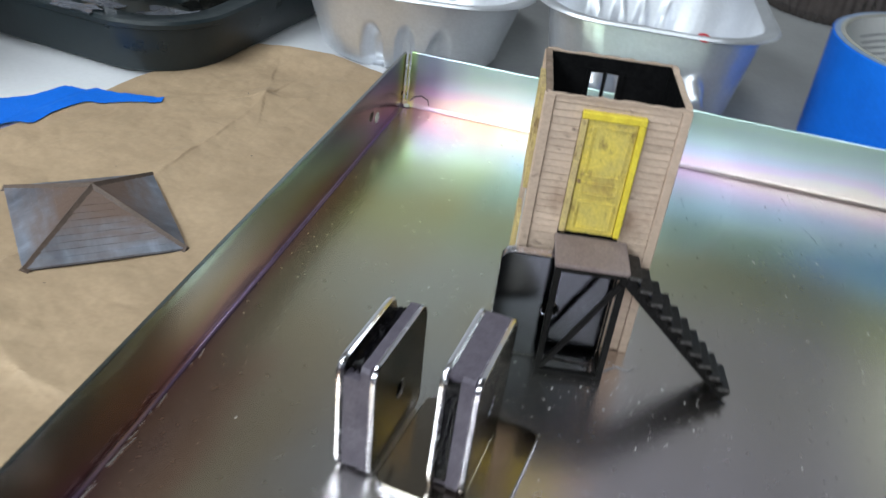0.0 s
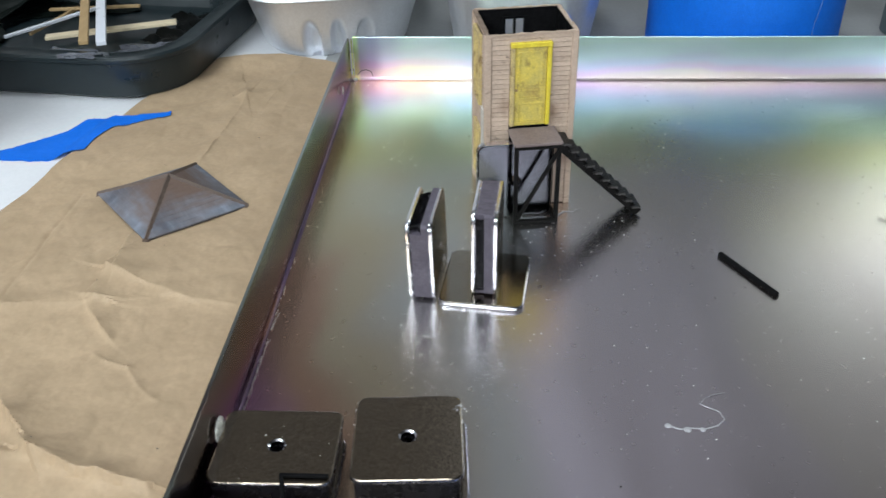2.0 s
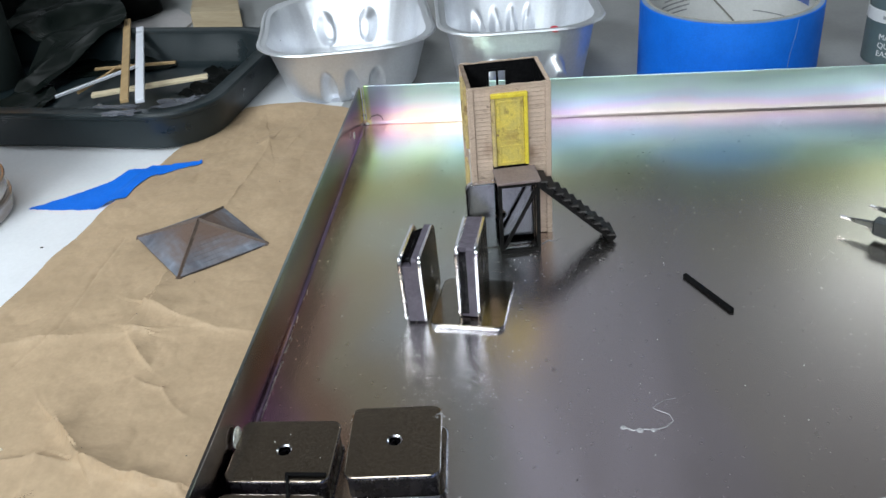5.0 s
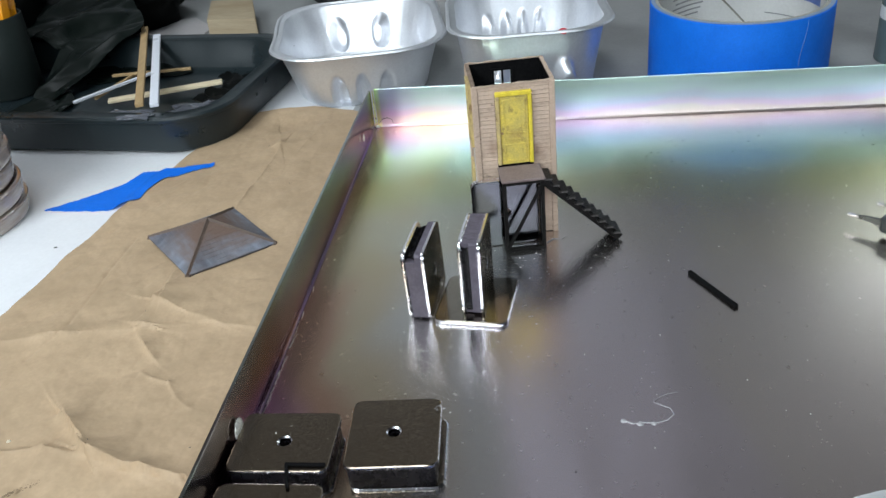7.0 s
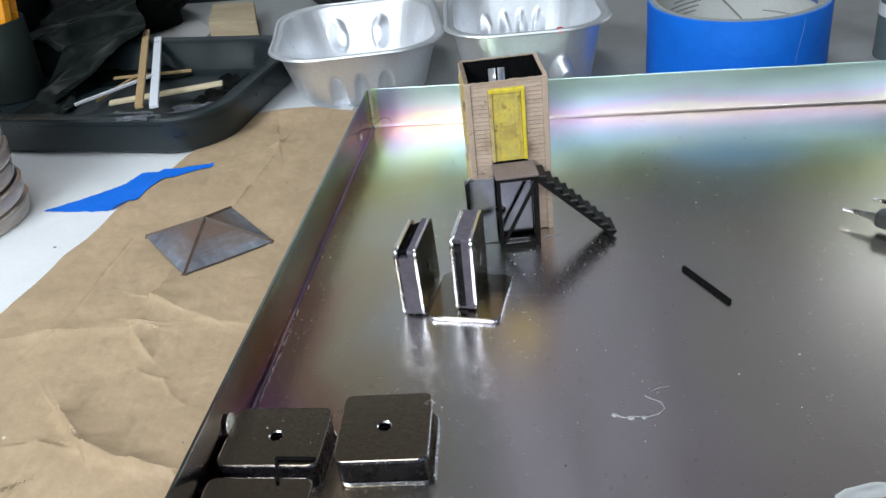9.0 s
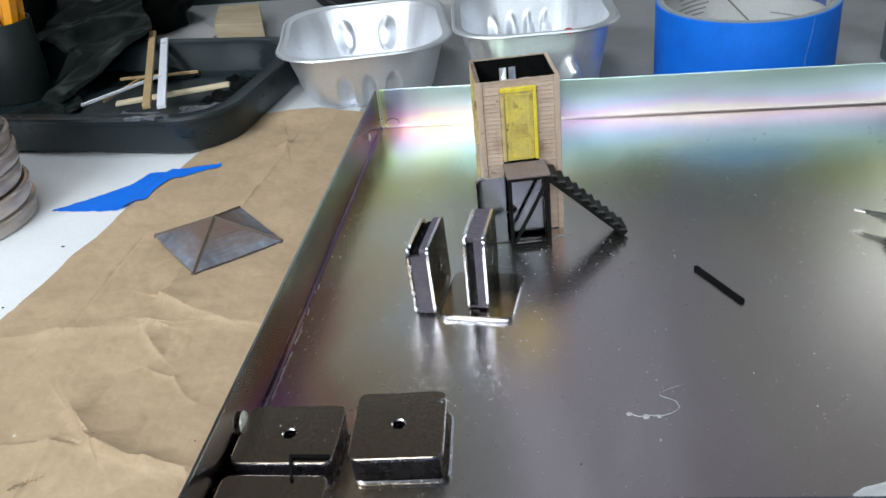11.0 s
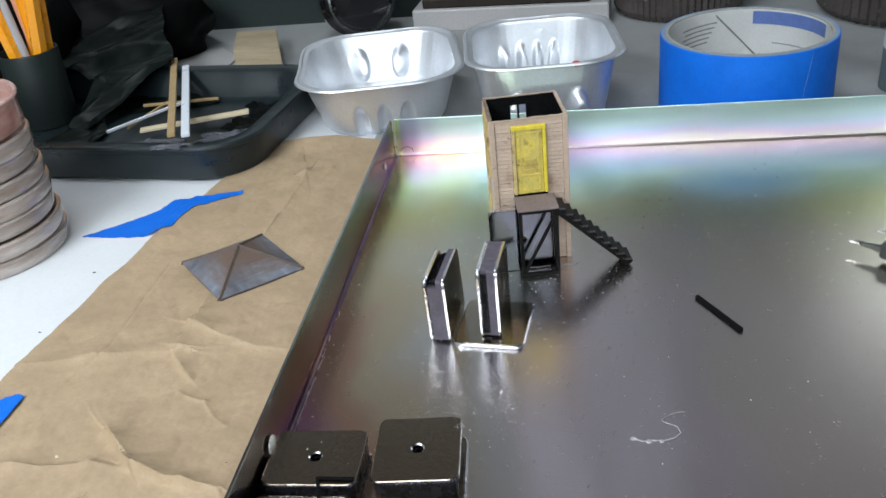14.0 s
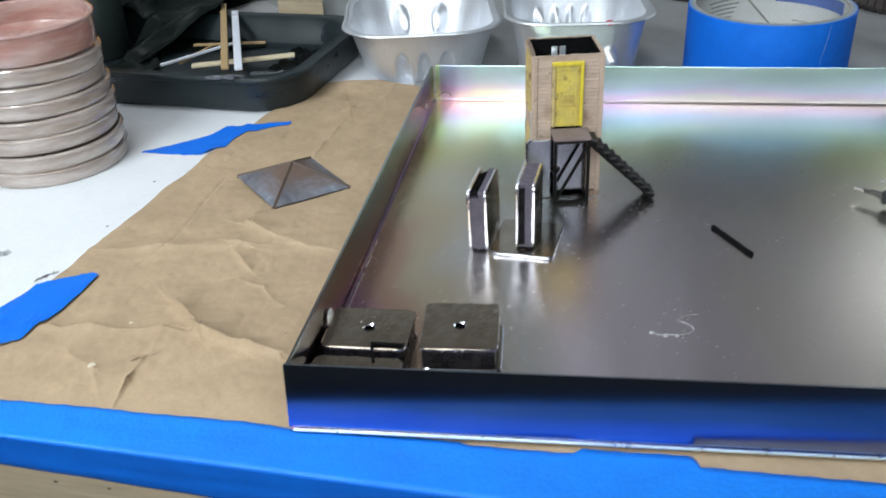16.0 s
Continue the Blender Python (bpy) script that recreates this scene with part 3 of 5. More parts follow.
    return (x, EDGE(x) + 0.0006 + (0.54 - EDGE(x)) * v, BENCH_Z)


part("top", thicken(grid(bench_top, 8, 6), -0.004), WHITE, bench)
lip = bmesh.new()
for x0, x1 in ((-0.9, 1.1),):
    a, b = EDGE(x0), EDGE(x1)
    vs = [lip.verts.new(p) for p in ((x0, a + 0.0014, BENCH_Z - 0.0043), (x1, b + 0.0014, BENCH_Z - 0.0043), (x1, b + 0.03, BENCH_Z - 0.0043), (x0, a + 0.03, BENCH_Z - 0.0043),
                                     (x0, a + 0.0260, -0.095), (x1, b + 0.0260, -0.095), (x1, b + 0.05, -0.095), (x0, a + 0.05, -0.095))]
    for f in ((0, 1, 2, 3), (4, 7, 6, 5), (0, 4, 5, 1), (1, 5, 6, 2), (2, 6, 7, 3), (3, 7, 4, 0)):
        lip.faces.new([vs[i] for i in f])
part("front_edge", lip, BENCH_WOOD, bench, "raw wooden front edge with dark specks")
for x in (-0.6, 0.8):
    for y in (-0.2, 0.45):
        part("leg", box(x - 0.03, x + 0.03, y - 0.03, y + 0.03, -0.8, -0.096, 0.003), BENCH_WOOD, bench)

# Grey sheet added to paint the falloff of light at the back.
dim_sheet = bmesh.new()
for b in ((-0.62, 1.05, 0.140, 0.53), (-0.018, 1.05, 0.0105, 0.140)):
    add_box(dim_sheet, b[0], b[1], b[2], b[3], BENCH_Z, BENCH_Z + 0.0004)
tagged(part("bench_dim_sheet", dim_sheet, BENCH_DIM), "grey sheet added over the bench back, painting dimmer light", "mat")

# ---- kraft paper ----
# fold lines of the paper: the line, its height, the widths on its two sides
FOLDS = [([(-0.0652, -0.2176), (-0.0583, -0.2244), (-0.0483, -0.2360)], 0.0034, 0.0009, 0.0065), ([(-0.0483, -0.2360), (-0.0373, -0.2412), (-0.0273, -0.2439), (-0.0155, -0.2449)], 0.0022, 0.0009, 0.0060),
         ([(-0.1250, -0.2360), (-0.0889, -0.2348), (-0.0629, -0.2336), (-0.0496, -0.2360)], 0.0016, 0.0045, 0.0014), ([(-0.0626, -0.2341), (-0.0605, -0.2474)], 0.0007, 0.0008, 0.0030),
         ([(-0.0574, -0.1372), (-0.0562, -0.1489), (-0.0579, -0.1568), (-0.0470, -0.1617)], 0.0020, 0.0010, 0.0050), ([(-0.1150, -0.1815), (-0.0827, -0.1755), (-0.0574, -0.1724)], 0.0012, 0.0020, 0.0070),
         ([(-0.0619, -0.1695), (-0.0519, -0.1726)], 0.0014, 0.0008, 0.0030), ([(-0.0567, -0.1760), (-0.0515, -0.1830), (-0.0453, -0.1897)], 0.0013, 0.0009, 0.0034),
         ([(-0.0476, -0.1961), (-0.0425, -0.1999), (-0.0355, -0.2023), (-0.0307, -0.2092), (-0.0240, -0.2154)], 0.0006, 0.0006, 0.0012), ([(-0.0865, -0.1059), (-0.0865, -0.1361), (-0.0853, -0.1700), (-0.0926, -0.1891)], -0.0004, 0.0006, 0.0008),
         ([(-0.0608, -0.2760), (-0.0607, -0.2643), (-0.0611, -0.2524)], 0.0013, 0.0006, 0.0025), ([(-0.0470, -0.1617), (-0.0300, -0.1700), (-0.0100, -0.1730)], 0.0008, 0.0012, 0.0060),
         ([(-0.0500, -0.1080), (-0.0468, -0.0600), (-0.0449, -0.0197), (-0.0495, -0.0051)], 0.0012, 0.0034, 0.0090), ([(-0.0450, -0.0190), (-0.0330, -0.0120), (-0.0280, 0.0200)], 0.0007, 0.0030, 0.0070),
         ([(-0.0900, -0.2500), (-0.0760, -0.2585), (-0.0700, -0.2680)], 0.0009, 0.0009, 0.0030)]
FOLDS = [(p, q, h, wl, wr) for line, h, wl, wr in FOLDS for p, q in zip(line, line[1:])]


def paper_z(x, y):
    z = -0.0021
    if x < -0.002:
        k = smooth01((-0.002 - x) / 0.015) * (0.15 + 0.85 * smooth01((y + 0.2865) / 0.022))
        z += k * (0.0016 * noise.noise((x * 22, y * 18, 3.1)) + 0.0010 * abs(noise.noise((x * 60, y * 55, 7.7))) + 0.00030 * abs(noise.noise((x * 170, y * 150, 1.7))) + 0.0008)
        for fr, amp, sd in ((16, 0.0022, 5.5), (38, 0.0011, 8.3), (85, 0.0005, 2.2)):
            z += k * amp * max(0.0, 0.22 - abs(noise.noise((x * fr, y * fr * 0.9, sd)))) * 2.2 * max(0.0, 0.25 + noise.noise((x * 14, y * 14, sd + 40)))
        wob = 0.0007 * noise.noise((x * 150, y * 150, 3.3))
        for (ax, ay), (bx, by), h, wl, wr in FOLDS:
            if not (min(ax, bx) - 0.03 < x < max(ax, bx) + 0.03 and min(ay, by) - 0.03 < y < max(ay, by) + 0.03):
                continue
            dx, dy = bx - ax, by - ay
            n = math.hypot(dx, dy)
            f = min(1.0, max(0.0, ((x - ax) * dx + (y - ay) * dy) / (n * n)))
            d = math.hypot(x - ax - f * dx, y - ay - f * dy)
            off = ((x - ax) * dy - (y - ay) * dx) / n + wob
            z += k * 1.1 * h * math.exp(-max(d, abs(off)) / (wl if off > 0 else wr)) * (0.8 + 0.6 * noise.noise((x * 70, y * 70, 6.1)))
        z += 0.0035 * smooth01((y - 0.005) / 0.04) * smooth01((-0.02 - x) / 0.02) * smooth01((x + 0.075) / 0.02)
    return z


LEFT = [(-0.289, -0.131), (-0.26, -0.128), (-0.199, -0.120), (-0.126, -0.112), (-0.081, -0.1045), (-0.022, -0.093), (0.035, -0.068)]


def paper(u, v):
    y = -0.2885 + v * (0.029 + 0.2885)
    x0 = blend(LEFT, y) + 0.0006 * noise.noise((y * 90, 1.3, 0))
    x = x0 + (0.006 - x0) * u / 0.86 if u < 0.86 else 0.006 + 0.294 * (u - 0.86) / 0.14
    if v > 0.9:
        y -= 0.008 * smooth01((x + 0.03) / 0.03) * (v - 0.9) * 10
    y = max(y, EDGE(x) + 0.002)
    return (x, y, paper_z(x, y))


sheet = part("kraft_paper", thicken(grid(paper, 360, 560), -0.00012), KRAFT, None, smooth=True)
tagged(sheet, "creased brown kraft paper sheet spread on the bench", "paper")


# ---- blue tape on the bench ----
def strip(name, upper, lower, label, nu=110, nv=8, lift=0.00035):
    """A torn piece of tape between two polylines, laid on the paper."""
    def edge(pl, u):
        n = len(pl) - 1
        i = min(int(u * n), n - 1)
        f = u * n - i
        return Vector(pl[i]).lerp(Vector(pl[i + 1]), f)

    def f(u, v):
        p = edge(lower, u).lerp(edge(upper, u), v)
        rag = (0.0007 * noise.noise((u * 25, v * 3, 5)) + 0.0006 * noise.noise((u * 70, v * 3, 9))) * (1 if v in (0, 1) else 0)
        x, y = p.x, p.y + rag
        inside = smooth01((x - blend(LEFT, y) + 0.007) / 0.005)
        return (x, y, max(BENCH_Z, BENCH_Z + inside * (paper_z(x, y) + 0.0003 - BENCH_Z)) + lift)
    ob = part(name, thicken(grid(f, nu, nv), -0.00015), BLUE, None, smooth=True)
    return tagged(ob, label, "tape", "torn strips of tape")


strip("tape_strip", [(-0.1435, -0.0763), (-0.131, -0.0667), (-0.1234, -0.0601), (-0.1147, -0.0515), (-0.1106, -0.0392), (-0.1012, -0.0390), (-0.086, -0.0381), (-0.0750, -0.0352)],
      [(-0.1435, -0.0769), (-0.1272, -0.0784), (-0.1118, -0.0788), (-0.0994, -0.0713), (-0.0982, -0.0588), (-0.0953, -0.0508), (-0.0864, -0.0455), (-0.0740, -0.0388)],
      "torn blue masking tape strip holding the paper edge")
strip("tape_strip", [(-0.1365, -0.2374), (-0.131, -0.220), (-0.128, -0.2126), (-0.118, -0.206), (-0.1073, -0.1993), (-0.1035, -0.2005)],
      [(-0.132, -0.2520), (-0.127, -0.2516), (-0.120, -0.249), (-0.1104, -0.2448), (-0.106, -0.225), (-0.1040, -0.2119)],
      "wide torn blue masking tape patch on paper and bench", lift=0.0009)

TOP = [(-0.5, -0.262), (-0.1155, -0.2746), (-0.002, -0.2785), (0.050, -0.2796), (0.053, -0.2806), (0.084, -0.2813), (0.0845, -0.2790), (0.1168, -0.2790), (0.1182, -0.2831), (0.167, -0.2843), (0.6, -0.312)]


def front_tape(u, v):
    x = -0.5 + 1.1 * u
    wave = 0.0005 * noise.noise((x * 30, v * 6, 2))
    y1, y0 = blend(TOP, x) + 0.0004 * noise.noise((x * 200, 0, 0)), EDGE(x) - 0.0008
    if v < 0.45:
        y = y1 + (y0 - y1) * v / 0.45
        f = smooth01((y - y0) / 0.006)
        return (x, y, (paper_z(x, y) + 0.0004 + 0.6 * abs(wave)) * f + (BENCH_Z + 0.0006) * (1 - f))
    f = (v - 0.45) / 0.55
    drop = 0.0205 + 0.030 * max(-0.15, min(0.2, x)) + 0.0012 * noise.noise((x * 9, 4, 4))
    return (x, y0 - 0.0004 + 0.0052 * f - 0.0004 * math.sin(f * 7 + x * 14) ** 2 * f - abs(wave) * f - 0.0016 * f * max(0.0, noise.noise((x * 17 + f * 1.2, f * 2.2, 8.1))), BENCH_Z + 0.0006 - drop * f)


ft = thing("edge_tape", "long blue masking tape folded over the bench edge", "tape")
for nm, v0, v1, nv, tape_mat, lb in (("top_face", 0.0, 0.45, 10, BLUE_LIT, "upper face of the tape, painted lighter as lit"), ("front_face", 0.45, 1.0, 14, BLUE, "deep blue face hanging over the edge")):
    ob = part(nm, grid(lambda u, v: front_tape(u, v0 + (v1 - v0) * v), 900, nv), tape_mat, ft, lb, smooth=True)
    so = ob.modifiers.new("thickness", "SOLIDIFY")
    so.thickness, so.offset = 0.00015, -1

# ---- magnetic gluing tray ----
S, WALL, H = 0.2785, 0.001, 0.0200
tray = thing("steel_tray", "shallow zinc-plated steel tray with rainbow sheen, walls folded up", "tray")
SKEW = 0.0075  # the near wall runs askew and leans in
plate = box(-WALL, S + WALL, -S - 0.0020, WALL, -0.0011, 0.0, 0.0003)
for v in plate.verts:
    if v.co.y < -S / 2:
        v.co.y += SKEW * max(0.0, v.co.x) / S
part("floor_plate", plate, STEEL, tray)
# Pale strip drawn for the highlight along the near wall's foot fold.
glint_strip = bar((-0.0002, -S - 0.00195, -0.0005), (S, -S - 0.00195 + SKEW, -0.0005), 0.0009, 0.0010, 0.0003)
part("glint_strip", glint_strip, FOLD_GLINT, tray, "bright strip drawn for the highlight along the near wall's fold")


def wall_sheet(length, R=0.0007, H=H):
    """A folded-up wall along x: rounded fold at the foot, rolled edge at the top."""
    prof = [(R - 0.0006 - R * math.cos(radians(a)) * 1.0, R - R * math.sin(radians(a)) + 0.00005) for a in (90, 75, 60, 45, 30, 15, 0)]
    prof += [(-0.0006, H - 0.0004), (-0.00075, H), (-0.0016, H), (-0.0016, 0.0008), (-0.00148, 0.0002), (-0.0011, -0.0004), (-0.0004, -0.0008)]
    bm = bmesh.new()
    a = [bm.verts.new((0.0008, -y, z)) for y, z in prof]
    b = [bm.verts.new((length - 0.0008, -y, z)) for y, z in prof]
    n = len(prof)
    for i in range(n):
        bm.faces.new((a[i], a[(i + 1) % n], b[(i + 1) % n], b[i]))
    bm.faces.new(a[::-1])
    bm.faces.new(b)
    return bm


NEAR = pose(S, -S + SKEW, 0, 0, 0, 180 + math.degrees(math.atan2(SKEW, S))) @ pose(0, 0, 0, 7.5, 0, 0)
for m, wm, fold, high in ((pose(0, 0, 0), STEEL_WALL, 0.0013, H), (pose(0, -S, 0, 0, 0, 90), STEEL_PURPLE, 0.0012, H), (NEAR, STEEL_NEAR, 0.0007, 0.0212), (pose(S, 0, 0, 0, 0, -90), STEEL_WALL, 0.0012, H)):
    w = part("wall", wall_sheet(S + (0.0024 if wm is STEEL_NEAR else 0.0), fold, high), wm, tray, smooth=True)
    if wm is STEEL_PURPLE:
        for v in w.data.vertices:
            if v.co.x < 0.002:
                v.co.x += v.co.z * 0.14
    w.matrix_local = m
for y, z, r in ((-0.0333, 0.0088, 0.0014), (-0.2352, 0.0095, 0.0026)):
    rv = part("rivet", lathe([(r * 1.25, 0), (r * 1.2, r * 0.14), (r * 0.85, r * 0.30), (r * 0.3, r * 0.38)], 20, False, True), METAL_GLINT, tray, "small bright rivet head", smooth=True)
    rv.data.materials[0] = RIVET
    rv.matrix_local = pose(0.0004, y, z, 0, 90, 0)
weld = lathe([(0.0012, 0.0), (0.0011, 0.0004), (0.0007, 0.0008), (0.0002, 0.0009)], 20, True, True)
for v in weld.verts:
    v.co *= 1 + 0.25 * noise.noise(v.co * 500)
part("weld", weld, RIVET, tray, "bright weld in the corner fold", smooth=True).matrix_local = pose(0.0009, -0.0009, 0.0002)
seam = bar((0.0002, -0.0002, 0.002), (0.0002, -0.0002, H - 0.0006), 0.0009, 0.0002, 0.00008, up=(1, 1, 0))
part("corner_seam", seam, SEAM, tray, "yellow-green welded corner seam")
arc = tube([(0.0020, -0.0007, 0.0025), (0.0037, -0.0007, 0.0043), (0.0062, -0.0007, 0.0051), (0.0085, -0.0007, 0.0041), (0.0091, -0.0007, 0.0020)], 0.00025, 6)
part("dark_arc", arc, ARC_DARK, tray, "dark curved mark beside the weld")

# ---- unseen window frame, added round the glare lamp behind the bench ----
win = thing("unseen_window", "unseen window frame added round the lamp for floor glare", "window", pose(0.60, 0.548, 0.36), kind="structure")
for b in ((-0.24, 0.24, -0.012, 0.0, 0.10, 0.12), (-0.24, 0.24, -0.012, 0.0, -0.12, -0.10), (-0.24, -0.22, -0.012, 0.0, -0.10, 0.10), (0.22, 0.24, -0.012, 0.0, -0.10, 0.10)):
    part("window_frame", box(*b, 0.002), WHITE, win)

# ---- steel squares and magnets ----
PLATE, WORN_PLATE = [NICKEL, METAL_GLINT, NICKEL_SHADED], [NICKEL_WORN_DIM, METAL_GLINT, NICKEL_SHADED]
MAG = dict(r=0.0028, hole=0.0017, sink=0.0021)


def ring_slab(w, d, z0, z1, hole, cut=None):
    """A slab with rounded corners and a hole through it; cut = (x limit, y limit) trims its far x or near y side."""
    out = even_loop(w / 2, d / 2, 0.001, 96, 0)
    if cut:
        for p in out:
            p.x, p.y = min(p.x, cut[0]), max(p.y, cut[1])
    ang = [math.atan2(p.y, p.x) for p in out]
    bm = bmesh.new()
    cir = lambda z: [Vector((hole * math.cos(a), hole * math.sin(a), z)) for a in ang]
    rim = lambda z: [Vector((p.x + 0.0001 * noise.noise((p.x * 900, p.y * 900, z * 900)), p.y + 0.0001 * noise.noise((p.y * 700, p.x * 700, z * 900)), z)) for p in out]
    loft(bm, [cir(z0), rim(z0), rim(z1), cir(z1)], closed=True)
    return bm


def magnet(label, m, w, d, h, t=0.0014, bottom_grow=0.0, shift=(0, 0), gap=0.0009, notch=(), plates=PLATE, slab=FERRITE):
    """Two drilled steel squares with a ferrite slab between them; lies on its side when m turns it. A notch (side, from, to, depth)
    is a stretch of the thickness where the slab falls short of the plates' far x side ("top") or near y side ("front"), lined with epoxy."""
    ob = thing("square_magnet", label, "magnet", m, "square magnets")
    low = part("steel_plate", drilled_plate(w / 2 + bottom_grow, d / 2 + bottom_grow, MAG["r"], t, MAG["hole"], MAG["sink"]), None, ob, smooth=True, mats=plates)
    low.matrix_local = pose(shift[0], shift[1], 0, 0, 0, 0) @ pose(0, 0, t, 180, 0, 0)
    up = part("steel_plate", drilled_plate(w / 2, d / 2, MAG["r"], t, MAG["hole"], MAG["sink"]), None, ob, smooth=True, mats=plates)
    up.matrix_local = pose(0, 0, h - t)
    core = h - 2 * t
    side, lo, hi, depth = notch or ("", 1.0, 1.0, 0.0)
    for f0, f1, cut in ((0.0, lo, None), (lo, hi, (w / 2 - gap - depth if side == "top" else w, -d / 2 + gap + depth if side == "front" else -d)), (hi, 1.0, None)):
        if f1 - f0 > 0.01:
            part("ferrite_slab", ring_slab(w - 2 * gap, d - 2 * gap, t + f0 * core, t + f1 * core, 0.0022, cut), slab, ob, "dark ferrite slab")
    if notch:
        n, kk = 40, 8
        rows = []
        bead = bmesh.new()
        for a in range(n + 1):
            along = -0.5 + a / n
            row = []
            for k in range(kk + 1):
                z = t + (lo + (hi - lo) * k / kk) * core
                out = -gap - depth + 0.0002 + 0.55 * depth * max(0.0, 0.35 + noise.noise((along * 11, k * 0.55, h * 900)) + 0.5 * noise.noise((along * 31, k * 1.3, 4.0)))
                row.append((along * (w - 0.0035), -d / 2 - out, z) if side == "front" else (w / 2 + out, along * (d - 0.0035), z))
            rows.append([bead.verts.new(p) for p in row])
        for r0, r1 in zip(rows, rows[1:]):
            for k in range(kk):
                bead.faces.new((r0[k], r1[k], r1[k + 1], r0[k + 1]))
        bmesh.ops.solidify(bead, geom=bead.faces[:], thickness=0.0003)
        part("epoxy_bead", bead, EPOXY, ob, "rough black epoxy lining the gap", smooth=True)
    return ob


def standing(x, y, z, yaw, w, d, h):
    """The pose of a magnet that stands on edge with its faces left and right; x, y is its front left foot."""
    return pose(x, y, z, 0, 0, yaw) @ pose(w, d / 2, h / 2, 0, -90, 0)


FLAT = dict(plates=WORN_PLATE, slab=LACQUER)
LEAN = pose(0.0397, -0.1705, 0.0, 0, -1.6, 0)
magnet("square magnet of two dark plates standing on the tray", LEAN @ standing(0, 0, 0, -6.0, 0.0080, 0.0247, 0.0264), 0.0264, 0.0247, 0.0080, t=0.0014, gap=0.0005, notch=("top", 0.36, 1.0, 0.0030))
magnet("square magnet standing on a flat steel square", standing(0.0580, -0.1703, 0.0016, -5.0, 0.0077, 0.0232, 0.0282), 0.0282, 0.0232, 0.0077, t=0.0014, gap=0.0005, notch=("front", 0.50, 1.0, 0.0011))
magnet("square magnet lying flat, chipped at one corner", pose(0.0330, -0.2503, 0, 0, 0, 3.3) @ pose(0.0128, 0.0136, 0), 0.0256, 0.0272, 0.0094, bottom_grow=0.0002, shift=(0.0010, 0.0002), **FLAT)
magnet("square magnet lying flat against the tray wall", pose(0.0010, -0.2518, 0, 0, 0, 0.4) @ pose(0.0142, 0.01165, 0), 0.0284, 0.0233, 0.0096, **FLAT)
magnet("square magnet lying flat in the tray corner", pose(0.0010, -0.2766, 0) @ pose(0.0144, 0.0107, 0), 0.0288, 0.0212, 0.0092, **FLAT)
sq = part("steel_square", drilled_plate(0.0127, 0.0143, 0.0028, 0.0015, 0.0017, 0.0021), None, None, smooth=True, mats=[NICKEL_MID, METAL_GLINT, NICKEL_SHADED])
sq.matrix_world = pose(0.0481, -0.1729, 0.0001, 0, 0, -6.8) @ pose(0.0127, 0.0143, 0)
tagged(sq, "flat drilled steel square lying under a magnet", "steel plate")

# ---- the model signal tower ----
W, D, HT = 0.0294, 0.0262, 0.0624
YAW = 9.93
BASE = pose(0.0907 - W * math.cos(radians(YAW)), -0.1111 - W * math.sin(radians(YAW)), 0, 0, 0, YAW)
tower = thing("model_tower", "tan clapboard model tower without its roof, yellow door", "model building", BASE)
T = 0.0013
DOOR = (W - 0.0216, W - 0.0083, 0.0312, 0.0597)
WIN = (0.0103, 0.0176, 0.0440, 0.0592)
# card cores, black inside
part("wall", box(T, W - T, 0.0006, T, 0, HT - 0.0002), BLACKPAINT, tower, "front wall, black inside")
part("wall", box(0.0006, T, 0.0006, D - 0.0006, 0, HT - 0.0002), BLACKPAINT, tower)
part("wall", box(W - T, W - 0.0006, 0.0006, D - 0.0006, 0, HT - 0.0002), BLACKPAINT, tower)
back = bmesh.new()
for b in ((T, WIN[0], 0, HT - 0.0002), (WIN[1], W - T, 0, HT - 0.0002), (WIN[0], WIN[1], 0, WIN[2]), (WIN[0], WIN[1], WIN[3], HT - 0.0002)):
    add_box(back, b[0], b[1], D - T, D - 0.0006, b[2], b[3])
part("wall", back, BLACKPAINT, tower, "back wall, black inside, with a window opening")
wf = part("window", box(WIN[0] - 0.0006, WIN[0] + 0.0004, D - 0.0018, D + 0.0003, WIN[2] - 0.0006, WIN[3] + 0.0006), BLACKPAINT, tower, "two-light window, black frame")
part("frame", box(WIN[1] - 0.0004, WIN[1] + 0.0006, D - 0.0018, D + 0.0003, WIN[2] - 0.0006, WIN[3] + 0.0006), BLACKPAINT, wf)
part("frame", box(WIN[0] + 0.0004, WIN[1] - 0.0004, D - 0.0018, D + 0.0003, WIN[3] - 0.0003, WIN[3] + 0.0006), BLACKPAINT, wf)
part("sill", box(WIN[0] + 0.0004, WIN[1] - 0.0004, D - 0.0018, D + 0.0003, WIN[2] - 0.0006, WIN[2] + 0.0003), BLACKPAINT, wf)
part("mullion", box((WIN[0] + WIN[1]) / 2 - 0.00035, (WIN[0] + WIN[1]) / 2 + 0.00035, D - 0.0016, D, WIN[2] + 0.0003, WIN[3] - 0.0003), BLACKPAINT, wf)
# uneven top edge
for b, mt, lb in (((0, W, -0.0003, 0.0007), TAN, "thin painted top edge"), ((0, W, D - 0.0007, D + 0.0002), TAN, "rough painted top edge"),
                  ((-0.0003, 0.0011, 0.0007, D - 0.0007), TAN_DARK, "rough brown top edge"), ((W - 0.0011, W + 0.0003, 0.0007, D - 0.0007), TAN, "ragged painted top edge")):
    edge = bmesh.new()
    n = 26
    along_x = b[1] - b[0] > b[3] - b[2]
    loops = []
    for i in range(n + 1):
        f = i / n
